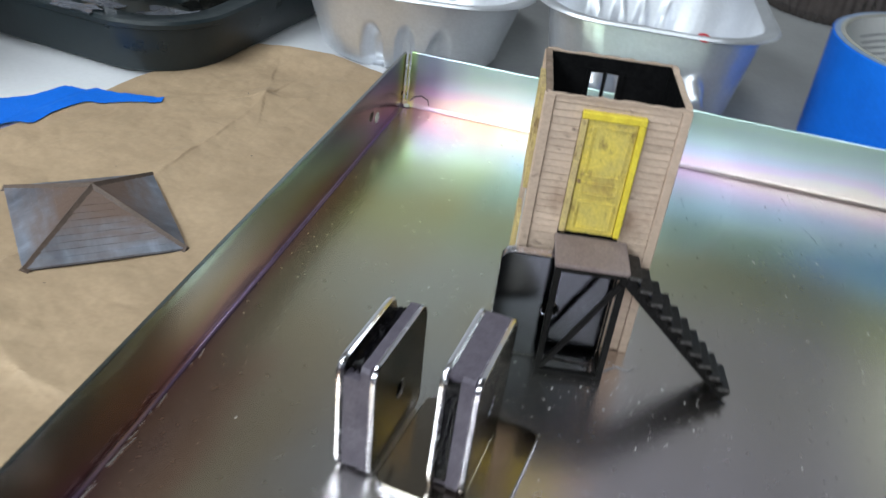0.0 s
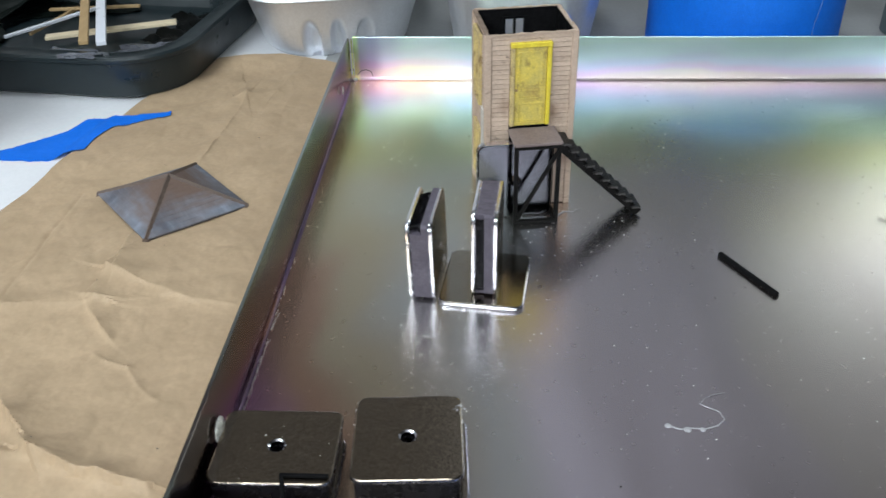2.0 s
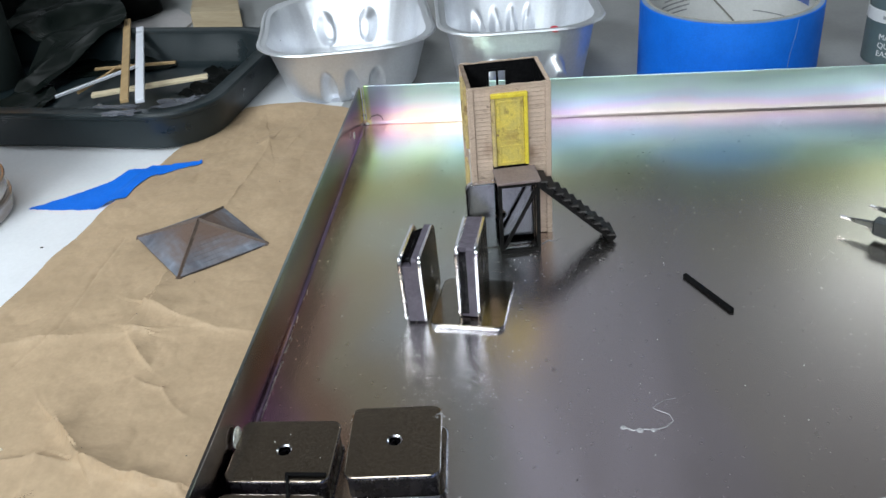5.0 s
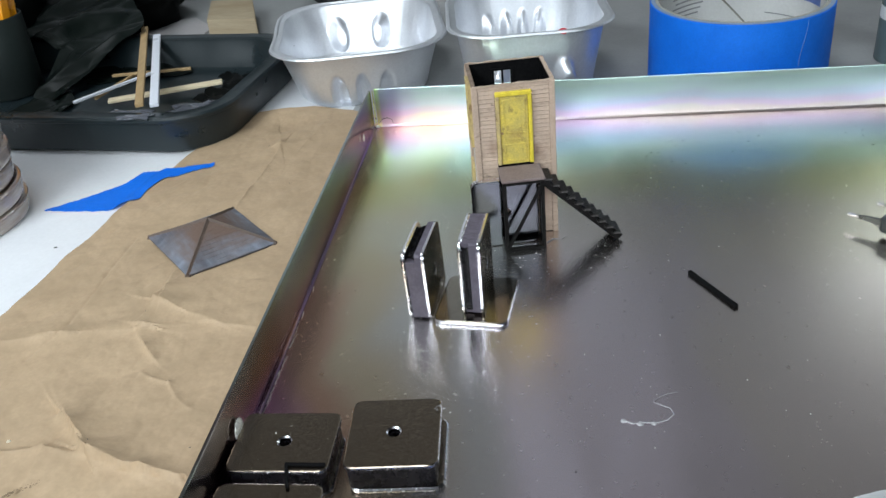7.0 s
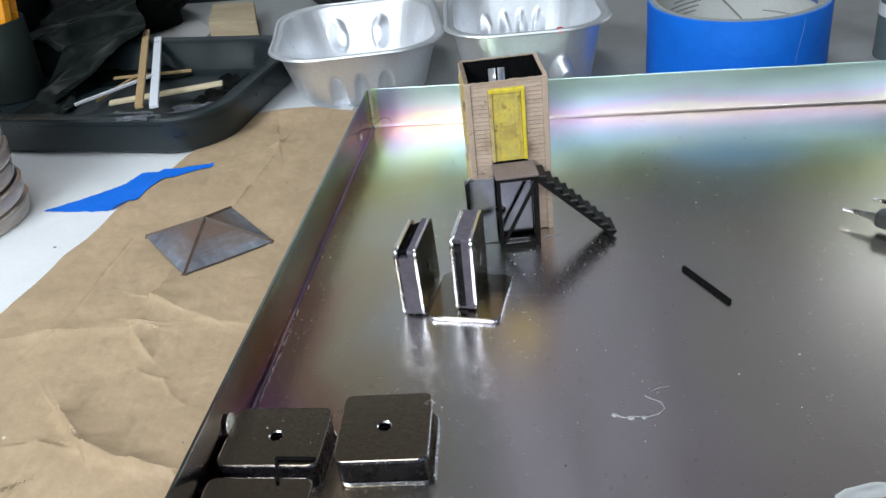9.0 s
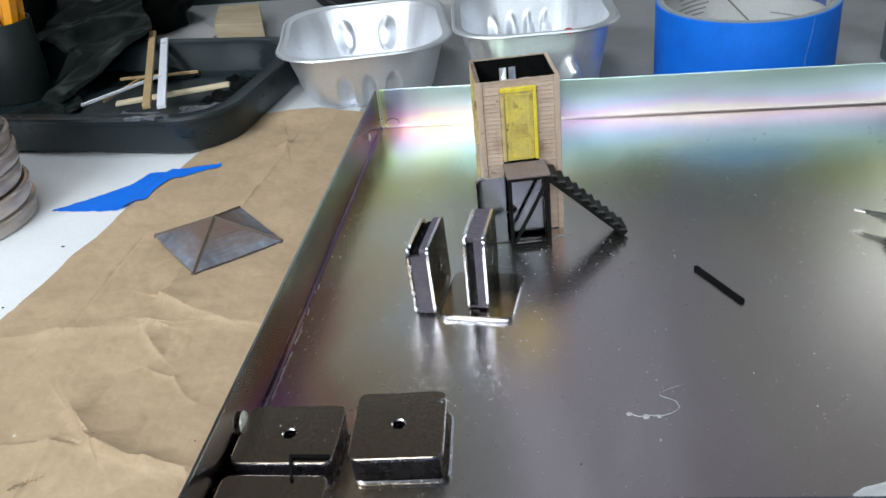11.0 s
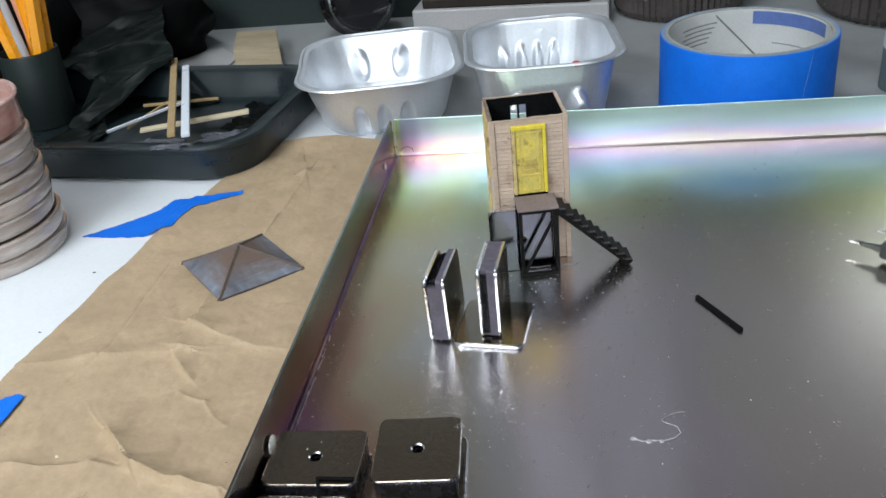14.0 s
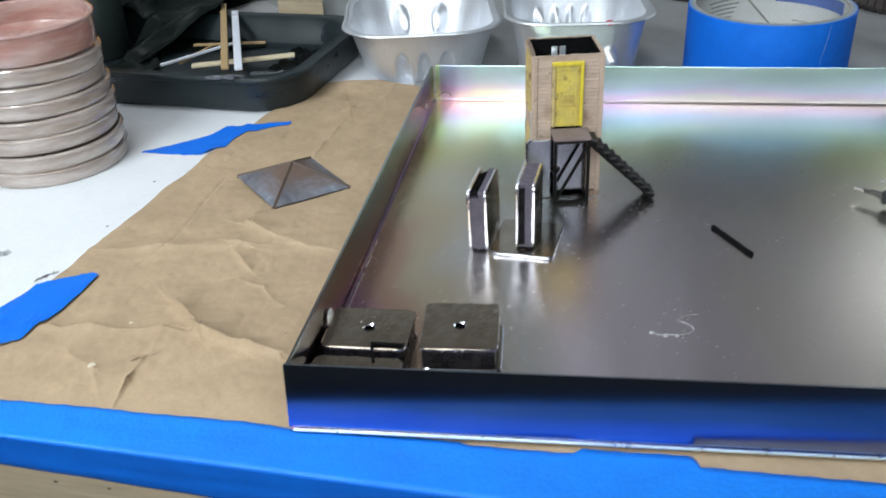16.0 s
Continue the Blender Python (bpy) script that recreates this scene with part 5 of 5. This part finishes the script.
p2 = foil_pan("dull aluminium foil pan with a red paint spot", pose(0.0768, 0.0579, BENCH_Z, 0, 0, 6.1), 0.0388, 0.0438, 0.0425, 0.0069,
         [(-2.00, 0.16, -0.05, 0.68, -1.5), (-1.18, 0.16, -0.05, 0.68, -1.5), (1.28, 0.1, 0.10, 0.72, 1), (1.55, 0.1, 0.10, 0.72, 1), (1.82, 0.1, 0.10, 0.72, 1), (2.09, 0.1, 0.10, 0.72, 1)], FOIL_MATT)
part("paint_spot", lathe([(0.0024, 0), (0.002, 0.0004), (0.0008, 0.0006)], 12, True, True), RED, p2, "red paint spot on the rim", smooth=True).matrix_local = pose(0.0142, -0.0462, 0.0428, 20, 0, 0)

# ---- tape roll ----
RR, RH = 0.0459, 0.0394
roll = thing("tape_roll", "thick roll of blue masking tape lying flat on the bench", "tape roll", pose(0.1875, 0.0558, BENCH_Z))
h = RH - BENCH_Z
part("tape", lathe([(0.0438, 0.0002), (RR - 0.0003, 0), (RR, 0.0003), (RR, h - 0.0003), (RR - 0.0003, h), (0.0438, h - 0.0001)], 96, closed=True), None, roll, smooth=True, mats=[BLUE])
part("tape_edge", lathe([(0.0432, h - 0.0001), (RR - 0.0006, h + 0.00005), (RR - 0.0006, h + 0.0002), (0.0432, h + 0.0002)], 96, closed=True), TAPE_EDGE, roll, "greyish layered edge of the wound tape", smooth=True)
part("core", lathe([(0.0416, 0), (0.0432, 0), (0.0432, h + 0.0004), (0.0416, h + 0.0004)], 96, closed=True), CARDBOARD, roll, "grey cardboard core")


def core_patch(name, a0, a1, z0, z1, r, mat, label="", skew=0.0, n=24):
    bm = grid(lambda u, v: ((r) * math.cos(radians(a0 + (a1 - a0) * u)), r * math.sin(radians(a0 + (a1 - a0) * u)), z0 + (z1 - z0) * v + skew * u), n, 2)
    bmesh.ops.solidify(bm, geom=bm.faces[:], thickness=0.00012)
    return part(name, bm, mat, roll, label, smooth=True)


core_patch("core_liner", 0, 359.9, 0.0003, h - 0.0002, 0.0414, CORE_WHITE, "white printed paper lining", n=96)
core_patch("print_panel", 6, 76, h - 0.0085, h - 0.0012, 0.0411, PRINT_BLUE, "pale blue printed panel")
for k in range(5):
    core_patch("print_bar", 104 + 2 * k, 138 - 3 * (k % 2), h - 0.0070 - 0.0027 * k, h - 0.0062 - 0.0027 * k, 0.0411, PRINT_GREY, skew=-0.0012, n=10)
core_patch("seam", 105, 62, h - 0.0034, h - 0.0020, 0.0410, CARDBOARD, "spiral seam of the core", skew=-0.032)
for a0, a1, z0, z1 in ((66, 80, 0.011, 0.0116), (64, 82, 0.0095, 0.0101), (105, 125, 0.0065, 0.0071), (22, 60, 0.0225, 0.0231)):
    core_patch("print_bar", a0, a1, z0, z1, 0.0409, PRINT_GREY, n=8)
fl = tube([((RR + 0.00005) * math.cos(radians(a)), (RR + 0.00005) * math.sin(radians(a)), z) for a, z in ((-58, h - 0.001), (-59, h * 0.8), (-60.5, h * 0.68), (-62, h * 0.55), (-62.5, h * 0.42), (-62, h * 0.25), (-62.5, 0.002))], 0.00008, 6)
part("torn_end", fl, TAPE_EDGE, roll, "pale torn end of the tape")

# ---- stack of plastic cups ----
n_cup, pitch = 8, 0.0083
for i in range(n_cup):
    f = i / (n_cup - 1)
    r0 = 0.0370 - 0.0026 * f
    if i < n_cup - 1:
        prof = [(r0 - 0.005, 0.0), (r0 - 0.0010, 0.0), (r0 - 0.0004, 0.0006), (r0 + 0.0001, 0.0012), (r0 + 0.0004, 0.0030), (r0 + 0.0003, 0.0055), (r0 + 0.0001, 0.0074), (r0 - 0.0004, 0.0080), (r0 - 0.0010, 0.0082), (r0 - 0.0014, 0.0074), (r0 - 0.005, 0.0066)]
    else:
        prof = [(r0 - 0.005, 0.0), (r0 - 0.0022, 0.0), (r0 - 0.0016, 0.0009), (r0 - 0.0002, 0.0014), (r0 + 0.0003, 0.0040), (r0 + 0.0001, 0.0085), (r0 + 0.0002, 0.0140), (r0 + 0.0009, 0.0146), (r0 + 0.0010, 0.0154), (r0 + 0.0002, 0.0158), (r0 - 0.0008, 0.0154), (r0 - 0.0012, 0.0140), (r0 - 0.0014, 0.0050), (r0 - 0.004, 0.0040)]
    cup = lathe(prof, 96, True, True)
    zr, rr = (0.0074, r0 + 0.0001) if i < n_cup - 1 else (0.0152, r0 + 0.0007)
    rim = lathe([(rr - 0.0003, zr - 0.0009), (rr + 0.0004, zr - 0.0007), (rr + 0.0006, zr), (rr + 0.0002, zr + 0.0006), (rr - 0.0005, zr + 0.0007)], 96, closed=True)
    for v in cup.verts[:] + rim.verts[:]:
        k = 1 + 0.010 * noise.noise(v.co * 40 + Vector((i * 3, 0, 0)))
        v.co.x, v.co.y = v.co.x * k, v.co.y * k
    ob = part("plastic_cup", cup, PINK_CUP if i == n_cup - 1 else CLEAR_CUP, None, smooth=True)
    ob.matrix_world = pose(-0.1867 + 0.0006 * math.sin(i * 2.3), -0.0872 + 0.0006 * math.cos(i * 1.7), BENCH_Z + i * pitch, 0.7 * math.sin(i * 1.9), 0.7 * math.cos(i * 2.6), i * 47)
    tagged(ob, "pink-stained clear plastic cup topping a stack" if i == n_cup - 1 else "smoky clear plastic cup in a stack", "plastic cup", "stacked plastic cups")
    part("rim", rim, PINK_CUP if i == n_cup - 1 else CLEAR_CUP, ob, "rolled rim of the cup", smooth=True)

# ---- black tray with modelling scraps ----
TR = pose(-0.0770, -0.0238, BENCH_Z, 0, 0, -7.25)
bt = thing("plastic_tray", "black plastic tray with a rounded corner, holding scraps", "tray", TR)
bm = bmesh.new()
cx, cy, ax, ay, hz = -0.125, 0.066, 0.125, 0.066, 0.0205
loft(bm, [rr_loop(ax - 0.004, ay - 0.004, 0.026, 10, 0.0, cx, cy), rr_loop(ax - 0.001, ay - 0.001, 0.029, 10, 0.002, cx, cy), rr_loop(ax + 0.0015, ay + 0.0015, 0.031, 10, hz - 0.0015, cx, cy), rr_loop(ax + 0.0012, ay + 0.0012, 0.031, 10, hz - 0.0003, cx, cy), rr_loop(ax - 0.0005, ay - 0.0005, 0.029, 10, hz, cx, cy),
           rr_loop(ax - 0.007, ay - 0.007, 0.024, 10, hz - 0.0002, cx, cy), rr_loop(ax - 0.0085, ay - 0.0085, 0.023, 10, hz - 0.0015, cx, cy), rr_loop(ax - 0.015, ay - 0.015, 0.017, 10, 0.005, cx, cy), rr_loop(ax - 0.018, ay - 0.018, 0.014, 10, 0.0035, cx, cy)], True, True)
part("tray_body", bm, BLACK_PLASTIC, bt, smooth=True)
rimb = bmesh.new()
loft(rimb, [rr_loop(ax + d, ay + d, 0.030 + d, 10, z, cx, cy) for d, z in ((0.0017, hz - 0.0026), (0.0024, hz - 0.0022), (0.0024, hz - 0.0006), (0.0014, hz + 0.0004), (-0.0060, hz + 0.0004), (-0.0068, hz - 0.0001))])
part("rim", rimb, BLACK_PLASTIC, bt, "rounded black rim", smooth=True)
ZT = BENCH_Z + 0.0205


def stick(name, a, b, w, hgt, mat, label):
    return tagged(part(name, bar(a, b, w, hgt, hgt * 0.12), mat), label, "wood strip", "strips in the tray")


stick("stripwood", (-0.1213, -0.0045, ZT + 0.0012), (-0.1735, 0.1330, ZT + 0.0020), 0.0042, 0.0021, TANWOOD, "flat tan strip of wood resting across the tray")
stick("styrene_strip", (-0.1128, -0.0052, ZT + 0.0012), (-0.1592, 0.1170, ZT + 0.0012), 0.0046, 0.0022, STYRENE, "flat white styrene strip resting across the tray")
stick("craft_stick", (-0.1640, 0.0440, 0.0044), (-0.1015, 0.0632, 0.0060), 0.0060, 0.0016, PALEWOOD, "pale cream craft stick lying in the tray")
stick("thin_strip", (-0.1831, 0.0400, 0.0060), (-0.1482, 0.0823, 0.0080), 0.0020, 0.0016, STYRENE, "thin white strip lying in the tray")
stick("thin_strip", (-0.1790, 0.0847, 0.0055), (-0.1287, 0.0865, 0.0070), 0.0018, 0.0016, TANWOOD, "thin tan strip lying in the tray")
stick("thin_strip", (-0.1750, 0.0500, 0.0040), (-0.1650, 0.0900, 0.0050), 0.0016, 0.0016, TANWOOD, "thin tan strip lying in the tray")


def lump(name, c, sx, sy, sz, mat, label, cat, seed, floor, rough=1.0):
    bm = bmesh.new()
    bmesh.ops.create_icosphere(bm, subdivisions=4, radius=1)
    for v in bm.verts:
        d = 1 + rough * (0.35 * noise.noise(v.co * 1.4 + Vector((seed, 0, 0))) + 0.22 * noise.noise(v.co * 3.1 + Vector((0, seed, 0))))
        v.co = Vector((c[0] + sx * v.co.x * d, c[1] + sy * v.co.y * d, max(floor, c[2] + sz * v.co.z * d)))
    return tagged(part(name, bm, mat, None, smooth=True), label, cat)


def film_scrap(c, w, d, yaw, curl, mat, label, seed):
    """A thin crumpled scrap of film with an uneven outline."""
    m = pose(c[0], c[1], c[2], 0, 0, yaw)

    def f(u, v):
        x, y = (u - 0.5) * w, (v - 0.5) * d
        x += 0.25 * w * noise.noise((v * 2.3, seed, 0.5))
        y += 0.25 * d * noise.noise((u * 2.1, 0.7, seed))
        z = abs(curl * noise.noise((u * 2.2 + seed, v * 2.2, 1.1))) + 0.4 * curl * abs(noise.noise((u * 6, v * 6, seed)))
        return m @ Vector((x, y, z))
    return tagged(part("film_scrap", thicken(grid(f, 18, 14), 0.0003), mat, None, smooth=True), label, "scrap", "film scraps")


BAG_GLOSS = material("glossy_black_film", (0.0045, 0.0070, 0.0062), 0.34, 0, (0.008, 0.011, 0.009), 0.5, 60, 0.15, 400, 0.08, 160, spec=0.10)
FILM = material("grey_clear_film", (0.16, 0.17, 0.20), 0.22, 0, (0.08, 0.085, 0.10), 0.6, 90, 0.1, 600, 0.1, 400, transmission=0.35)
ZF = BENCH_Z + 0.0037
film_scrap((-0.110, 0.034, ZF), 0.030, 0.013, 4, 0.003, FILM, "greyish clear film scrap lying in the tray", 3)
film_scrap((-0.090, 0.070, ZF), 0.026, 0.034, 25, 0.006, BLACK_SHEET, "crumpled black film scrap lying in the tray", 5)
film_scrap((-0.148, 0.030, ZF), 0.026, 0.010, -8, 0.003, FILM, "greyish clear film scrap lying in the tray", 8)
film_scrap((-0.100, 0.050, ZF), 0.020, 0.022, 60, 0.004, BLACK_SHEET, "crumpled black film scrap lying in the tray", 12)
film_scrap((-0.206, 0.036, ZF), 0.034, 0.056, -18, 0.006, BAG_GLOSS, "crinkled glossy black film lying in the tray", 21)
film_scrap((-0.176, 0.098, ZF), 0.064, 0.026, 6, 0.005, BAG_GLOSS, "crinkled glossy black film lying in the tray", 27)
film_scrap((-0.1185, -0.0185, BENCH_Z + 0.0206), 0.017, 0.006, -6, 0.0012, FILM, "bit of clear tape stuck on the tray rim", 15)


def draped_film(u, v):
    """Black film hanging from the back of the bench into the tray, folded along the slope."""
    y = 0.052 + 0.185 * v
    left = blend([(0.05, -0.214), (0.098, -0.214), (0.115, -0.30), (0.24, -0.32)], y)
    right = blend([(0.05, -0.204), (0.09, -0.180), (0.12, -0.166), (0.17, -0.196), (0.24, -0.205)], y) + 0.006 * noise.noise((v * 7, 3.0, 0.0))
    x = left + (right - left) * u
    z = ZF + 0.001 + blend([(0.05, 0.0), (0.085, 0.012), (0.105, 0.0195), (0.15, 0.022), (0.24, 0.050)], y)
    a, b = x * 0.8 - y * 0.6, x * 0.6 + y * 0.8
    ridge = 0.5 - abs(noise.noise((a * 34, b * 9, 5.0)))
    z += 0.010 * max(0.0, ridge - 0.12) + 0.0035 * abs(noise.noise((a * 90, b * 40, 9.0))) + 0.006 * smooth01(1 - abs(a + 0.245) / 0.012)
    return (x, y, z)


tagged(part("black_film", thicken(grid(draped_film, 110, 130), -0.0003), BAG_GLOSS, None, smooth=True), "creased black plastic film draped into the black tray", "plastic film")
lump("black_bag", (-0.265, 0.225, 0.02), 0.085, 0.055, 0.045, BLACK_SHEET, "crumpled black plastic bag behind the tray", "bag", 11, BENCH_Z, 0.45)
lump("black_bag", (-0.33, 0.14, 0.03), 0.08, 0.10, 0.06, BLACK_SHEET, "large crumpled black plastic bag at the wall", "bag", 21, BENCH_Z, 0.45)

# ---- pencil cup ----
PC = Vector((-0.2407, 0.0764, BENCH_Z + 0.0036))
pc = thing("pencil_cup", "dark cylindrical pencil cup standing in the tray", "pencil cup", pose(*PC))
part("cup_body", lathe([(0.0160, 0), (0.0178, 0.0005), (0.0182, 0.002), (0.0182, 0.0467), (0.0178, 0.0473), (0.0168, 0.0473), (0.0165, 0.0465), (0.0164, 0.003), (0.0, 0.0025)], 48, True), CUP_PAINT, pc, smooth=True)


def stem(name, foot, top, r, mat, label, n=6):
    bm = tube([PC + Vector(foot), PC + Vector(top)], r, n)
    return tagged(part(name, bm, mat), label, name.replace("_", " "))


stem("pencil", (0.002, -0.006, 0.003), (-0.0215, -0.006, 0.150), 0.0046, ORANGE, "orange hexagonal pencil standing in the cup")
stem("pencil", (0.003, -0.004, 0.003), (0.0285, -0.004, 0.150), 0.0046, ORANGE, "orange hexagonal pencil leaning in the cup")
stem("pencil", (0.004, 0.005, 0.003), (0.0245, 0.006, 0.150), 0.0046, ORANGE, "orange hexagonal pencil leaning in the cup")
stem("pencil", (0.005, 0.001, 0.003), (0.0075, 0.003, 0.150), 0.0046, ORANGE, "orange hexagonal pencil leaning in the cup")
stem("plastic_rod", (0.0075, -0.0075, 0.003), (-0.0120, -0.002, 0.150), 0.0024, CLEAR, "clear twisted plastic rod in the cup", 12)
stem("plastic_rod", (0.0085, -0.001, 0.003), (-0.0040, 0.002, 0.150), 0.0020, SALMON, "salmon pink plastic rod in the cup", 12)
stem("paint_brush", (0.006, -0.010, 0.003), (-0.0370, -0.006, 0.085), 0.0020, BRUSHWOOD, "brown wooden brush handle in the cup", 10)

# ---- further back on the bench ----
wb = bmesh.new()
wv = [wb.verts.new((x, y, z)) for z in (BENCH_Z + 0.0005, 0.0118) for x, y in ((-0.1475, 0.1745), (-0.1105, 0.1685), (-0.1285, 0.2225), (-0.1610, 0.2245))]
for f in ((3, 2, 1, 0), (4, 5, 6, 7), (0, 1, 5, 4), (1, 2, 6, 5), (2, 3, 7, 6), (3, 0, 4, 7)):
    wb.faces.new([wv[k] for k in f])
bmesh.ops.bevel(wb, geom=wb.edges[:], offset=0.0005, segments=2, affect="EDGES")
wb = part("wood_block", wb, BLOCKWOOD)
tagged(wb, "small pale pine block with visible grain", "wood block")
cd = bmesh.new()
cv = [cd.verts.new(p) for p in ((-0.214, 0.150, 0.0), (-0.152, 0.150, 0.0), (-0.150, 0.198, 0.0), (-0.172, 0.226, 0.0), (-0.200, 0.215, 0.0))]
cd.faces.new(cv)
thicken(cd, 0.0015)
co = part("grey_card", cd, GREYBOX)
co.matrix_world = pose(-0.004, 0.0, BENCH_Z + 0.0005)
tagged(co, "flat pale grey card lying on the bench", "card")
gb = thing("grey_box", "low light grey plastic box with a dark lid", "box", pose(0.050, 0.252, BENCH_Z, 0, 0, -5))
part("box_body", box(-0.074, 0.074, -0.02, 0.02, 0, 0.017, 0.0015), GREYBOX, gb)
part("lid", box(-0.066, 0.060, -0.017, 0.019, 0.0172, 0.024, 0.001), LID_BROWN, gb, "dark brown lid")
jar = thing("round_jar", "glossy black ringed jar lying behind the pans", "jar", pose(-0.066, 0.238, BENCH_Z + 0.0295) @ pose(0, 0, 0, 80, 0, 20))
part("jar_body", lathe([(0.002, 0.030), (0.020, 0.030), (0.022, 0.027), (0.0215, 0.024), (0.026, 0.022), (0.0265, 0.008), (0.0250, 0.006), (0.029, 0.003), (0.029, -0.02), (0.027, -0.022)], 48, True, True), BLACK_GLOSS, jar, smooth=True)
part("ring", lathe([(0.0225, 0.0255), (0.0242, 0.0250), (0.0242, 0.0240), (0.0225, 0.0238)], 48, closed=True), TWEEZER, jar, "thin bright ring", smooth=True)


def ribbed_bin(label, x, y, r, hgt):
    n = 120
    prof = [(0.9, 0.0), (0.94, 0.002), (1.0, 0.006), (1.0, hgt), (0.96, hgt + 0.001), (0.95, 0.006), (0.0, 0.004)]
    bm = bmesh.new()
    loft(bm, [[(r * k * (1 + 0.018 * math.cos(i * math.pi)) * math.cos(2 * math.pi * i / n), r * k * (1 + 0.018 * math.cos(i * math.pi)) * math.sin(2 * math.pi * i / n), z) for i in range(n)] for k, z in prof], True)
    ob = part("ribbed_bin", bm, RIBBED, None)
    ob.location = (x, y, BENCH_Z)
    return tagged(ob, label, "bin", "ribbed bins")


ribbed_bin("smoky ribbed plastic bin standing behind the tape", 0.175, 0.262, 0.047, 0.06)
ribbed_bin("dark smoky ribbed plastic bin beside the board", 0.330, 0.225, 0.062, 0.07)

# ---- paint bottle ----
BX, BY, BR = 0.2815, 0.0672, 0.0190
bo = thing("paint_bottle", "round paint bottle with a grey-green label", "bottle", pose(BX, BY, BENCH_Z))
part("bottle_body", lathe([(0.017, 0), (BR, 0.001), (BR, 0.0245), (BR - 0.0006, 0.0247), (BR - 0.0006, 0.052), (0.014, 0.058), (0.009, 0.060)], 64, True, True), BOTTLE_LABEL, bo, smooth=True)
part("label_band", lathe([(BR + 0.00005, 0.0236), (BR + 0.0002, 0.0237), (BR + 0.0002, 0.0300), (BR + 0.00005, 0.0301)], 64, closed=True), LABEL_WHITE, bo, "white label band with tiny print", smooth=True)
part("cap", lathe([(0.0105, 0.0592), (0.0108, 0.060), (0.0104, 0.078), (0.009, 0.079)], 32, True, True), LABEL_WHITE, bo, "white cap", smooth=True)


def wrapped_text(body, size, a0, z, r, mat, parent):
    cu = bpy.data.curves.new("lettering", "FONT")
    cu.body, cu.size, cu.extrude = body, size, 0.00004
    tmp = bpy.data.objects.new("lettering", cu)
    scene.collection.objects.link(tmp)
    bpy.context.view_layer.update()
    me = bpy.data.meshes.new_from_object(tmp.evaluated_get(bpy.context.evaluated_depsgraph_get()))
    bpy.data.objects.remove(tmp)
    for v in me.vertices:
        a = radians(a0) + v.co.x / r
        k = r + 0.00005 + v.co.z
        v.co = (k * math.cos(a), k * math.sin(a), z + v.co.y)
    me.materials.clear()
    me.materials.append(mat)
    ob = new("lettering", me)
    ob.parent = parent
    return ob


for body, z in (("MATTE ACR", 0.0150), ("QUICK D", 0.0105), ("EASY CL", 0.0062)):
    wrapped_text(body, 0.0042, -148, z, BR, LABEL_WHITE, bo)
for a in (-146, -134, -122):
    bm = grid(lambda u, v: ((BR + 0.0003) * math.cos(radians(a + 9 * u)), (BR + 0.0003) * math.sin(radians(a + 9 * u)), 0.0258 + 0.0016 * v), 6, 1)
    bmesh.ops.solidify(bm, geom=bm.faces[:], thickness=0.0001)
    part("print_bar", bm, PRINT_GREY, bo)

# ---- clapboards of the tower, last ----
rows = 38
PITCH = (HT - 0.0005) / rows


def board_mesh(length):
    bm = bmesh.new()
    a = [(0, 0.0002, 0), (0, -0.00040, 0.00008), (0, -0.00038, 0.0002), (0, -0.00012, PITCH - 0.00012), (0, 0.0002, PITCH - 0.00012)]
    l = [bm.verts.new(p) for p in a]
    r = [bm.verts.new((length, p[1], p[2])) for p in a]
    for i in range(5):
        bm.faces.new((l[i], l[(i + 1) % 5], r[(i + 1) % 5], r[i]))
    bm.faces.new(l[::-1])
    bm.faces.new(r)
    bmesh.ops.recalc_face_normals(bm, faces=bm.faces)
    me = bpy.data.meshes.new("clapboard")
    bm.to_mesh(me)
    bm.free()
    me.materials.append(TAN)
    return me


front_l, front_r, full_w, full_d = board_mesh(DOOR[0] - 0.0019), board_mesh(W - 0.0019 - DOOR[1]), board_mesh(W - 0.0036), board_mesh(D - 0.0030)
short_d, short_b = board_mesh(0.0070), board_mesh(0.0042)
back_l, back_r = board_mesh(WIN[0] - 0.0024), board_mesh(W - 0.0018 - WIN[1] - 0.0007)
for i in range(rows):
    z = 0.0003 + i * PITCH
    jobs = []
    if DOOR[2] - PITCH < z < DOOR[3] - PITCH:
        jobs += [(front_l, pose(0.0018, 0.0004, z)), (front_r, pose(DOOR[1] + 0.0001, 0.0004, z))]
    else:
        jobs += [(full_w, pose(0.0018, 0.0004, z))]
    jobs += [(full_d, pose(W - 0.0004, 0.0015, z, 0, 0, 90))]
    if any(z0 - PITCH * 1.3 < z < z1 + 0.001 for z0, z1 in ((0.0365, 0.0585), (0.0070, 0.0250))):
        jobs += [(short_d, pose(0.0004, 0.0085, z, 0, 0, -90)), (short_b, pose(0.0004, 0.0247, z, 0, 0, -90))]
    else:
        jobs += [(full_d, pose(0.0004, D - 0.0015, z, 0, 0, -90))]
    if WIN[2] - PITCH - 0.0006 < z < WIN[3] + 0.0004:
        jobs += [(back_r, pose(W - 0.0018, D - 0.0004, z, 0, 0, 180)), (back_l, pose(WIN[0] - 0.0006, D - 0.0004, z, 0, 0, 180))]
    else:
        jobs += [(full_w, pose(W - 0.0018, D - 0.0004, z, 0, 0, 180))]
    for me, m in jobs:
        ob = new("clapboard", me)
        ob.parent = tower
        ob.matrix_local = m
